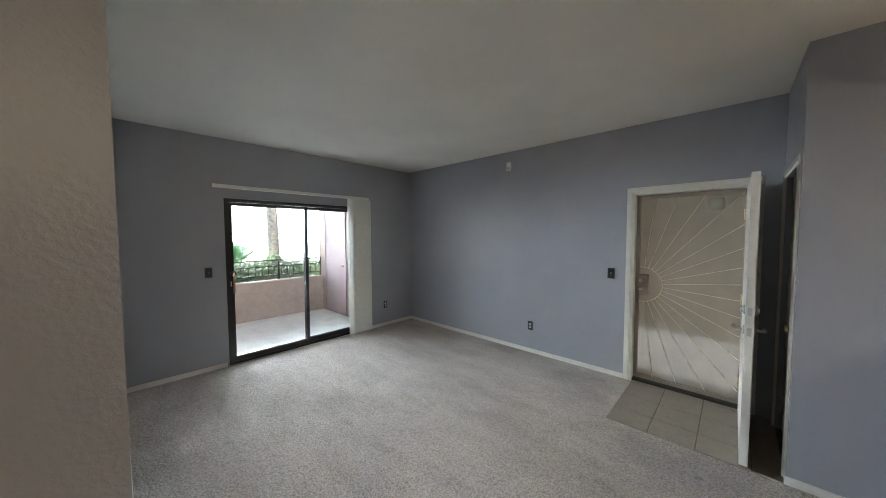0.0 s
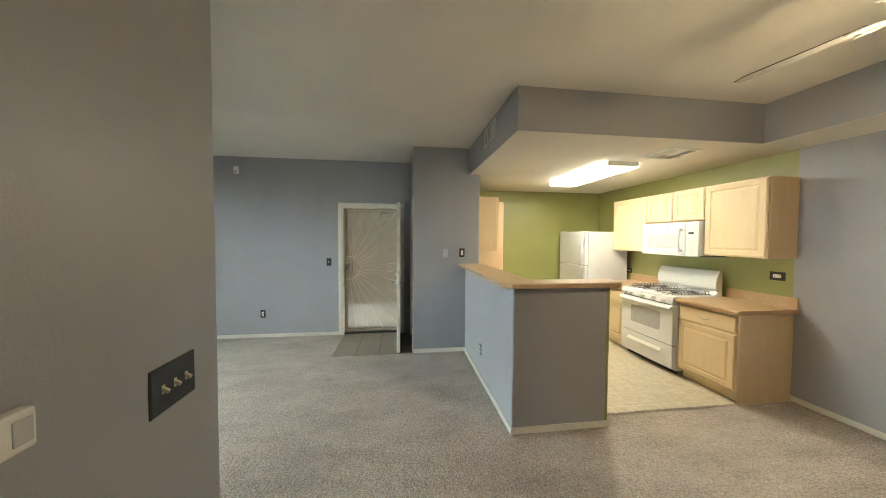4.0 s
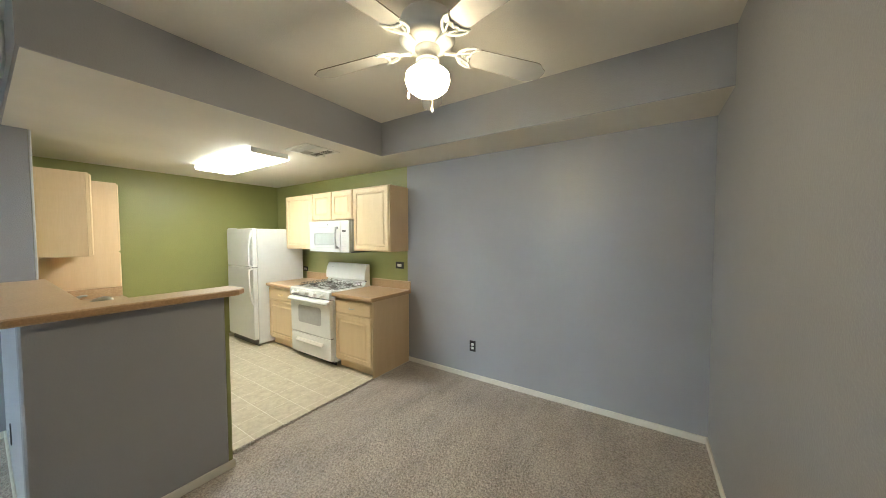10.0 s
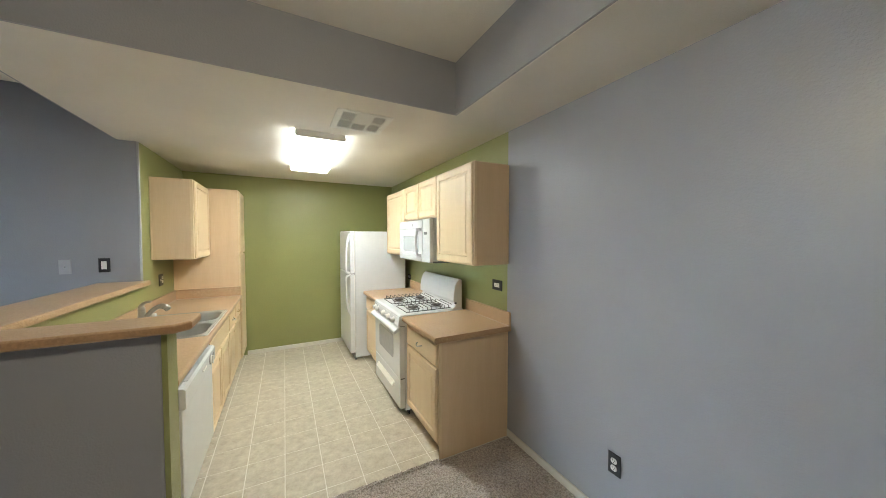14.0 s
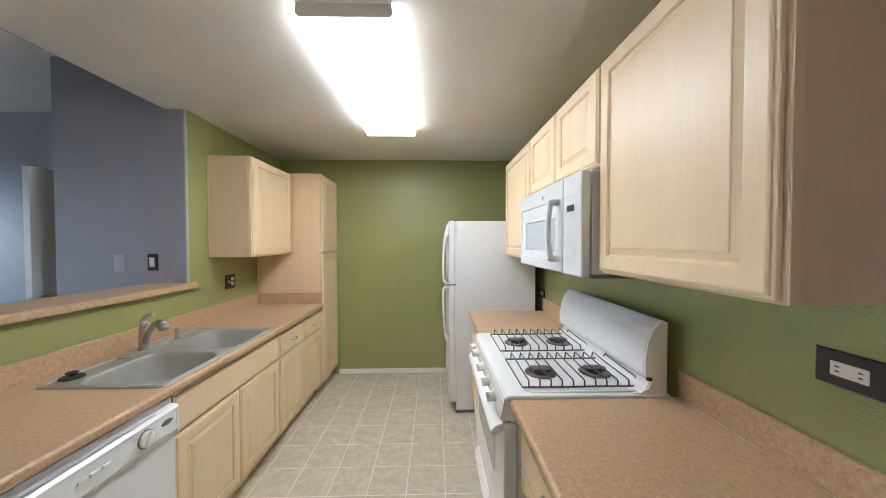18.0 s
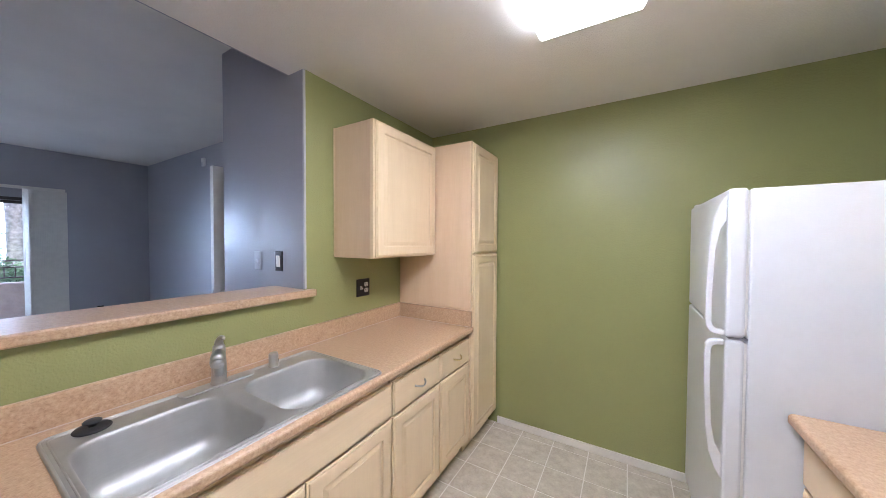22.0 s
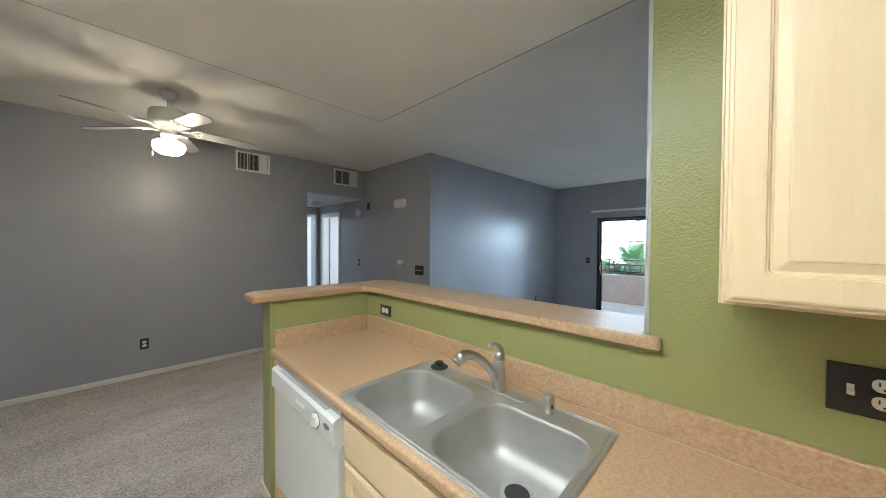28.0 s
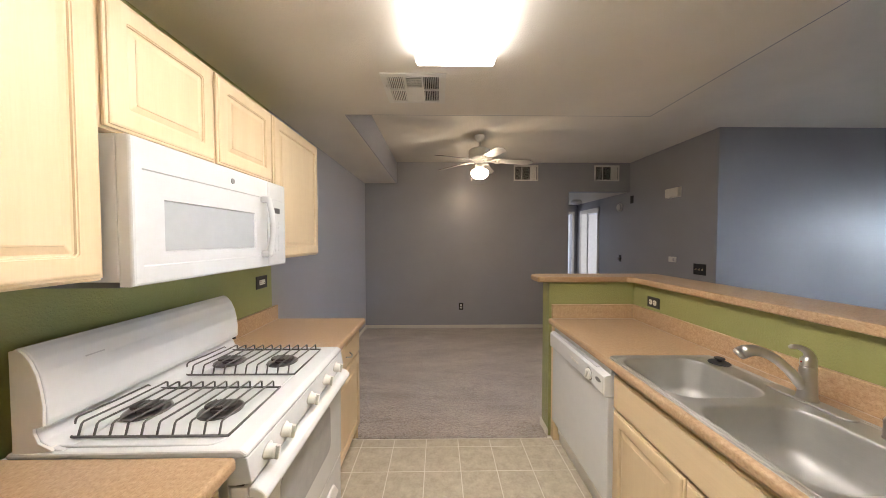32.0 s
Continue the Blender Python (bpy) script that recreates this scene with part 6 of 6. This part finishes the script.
hut = thing("far_hut", (-16.0, 0.62, -0.42), 90, "small red-brown hut far behind the garden fence", "hut")
part("wall", box(-0.34, 0.34, 0.0, 0.6, 0.0, 1.88), plain("red_brown_brick_paint", (0.38, 0.24, 0.21), 0.8, vary=0.15), hut)
part("roof", prism([(-0.42, 1.885), (0.42, 1.885), (0.26, 2.06), (-0.26, 2.06)], "y", -0.06, 0.66), plain("brown_roof", (0.22, 0.12, 0.10), 0.8), hut)
for x in (-0.17, 0.12):
    part("window", box(x - 0.06, x + 0.06, -0.02, -0.001, 1.30, 1.75), LIGHTGREY, hut)

# added glowing wall stands in for bright sky and sends daylight indoors
single("backdrop", box(-20.2, -20.0, -16, 18, -0.42, 10.0), glow("sky_glow_sheet", (0.67, 0.825, 1.0), 46.0), "added glowing wall in place of hazy sky behind the garden", "backdrop", kind="structure")

# ---- outside the entry ----
single("walkway", box(-6.0, 6.0, YD + 0.15, 9.5, -0.40, -0.010), CONCRETE, "", "", kind="structure")
single("walkway_wall", box(-6.0, 6.0, 6.25, 6.45, -0.3, 5.5), WALKSTUCCO, "", "", kind="structure")

# ---- floor pieces ----


def laid(parent, x0, x1, y0, y1, ox, oy, pitch, gap, thick, top, material):
    """Square tiles on a grid, cut at the edges, each an object that shares its mesh with its equals."""
    made = {}
    i0, i1 = math.floor((x0 - ox) / pitch), math.ceil((x1 - ox) / pitch)
    j0, j1 = math.floor((y0 - oy) / pitch), math.ceil((y1 - oy) / pitch)
    for i in range(i0, i1):
        for j in range(j0, j1):
            a, b = max(x0, ox + i * pitch + gap / 2), min(x1, ox + (i + 1) * pitch - gap / 2)
            c, d_ = max(y0, oy + j * pitch + gap / 2), min(y1, oy + (j + 1) * pitch - gap / 2)
            if b - a < 0.012 or d_ - c < 0.012:
                continue
            key = (round(b - a, 4), round(d_ - c, 4))
            if key not in made:
                w, l = key
                made[key] = link_mesh("tile", box(-w / 2, w / 2, -l / 2, l / 2, -thick, 0.0, min(0.0015, thick * 0.4), 1), material)
            t = new("tile", made[key])
            t.parent, t.location = parent, ((a + b) / 2, (c + d_) / 2, top)


laid(floor_kitchen, 1.60, XE - 0.35, YPN + 0.034, YN - 0.0, 2.150, 1.322, 0.2286, 0.0046, 0.004, 0.0, VINYL)
laid(floor_entry, -0.610, XN, YNIB + 0.002, YD + 0.02, -0.315, 3.115, 0.2985, 0.009, 0.008, 0.003, CERAMIC)
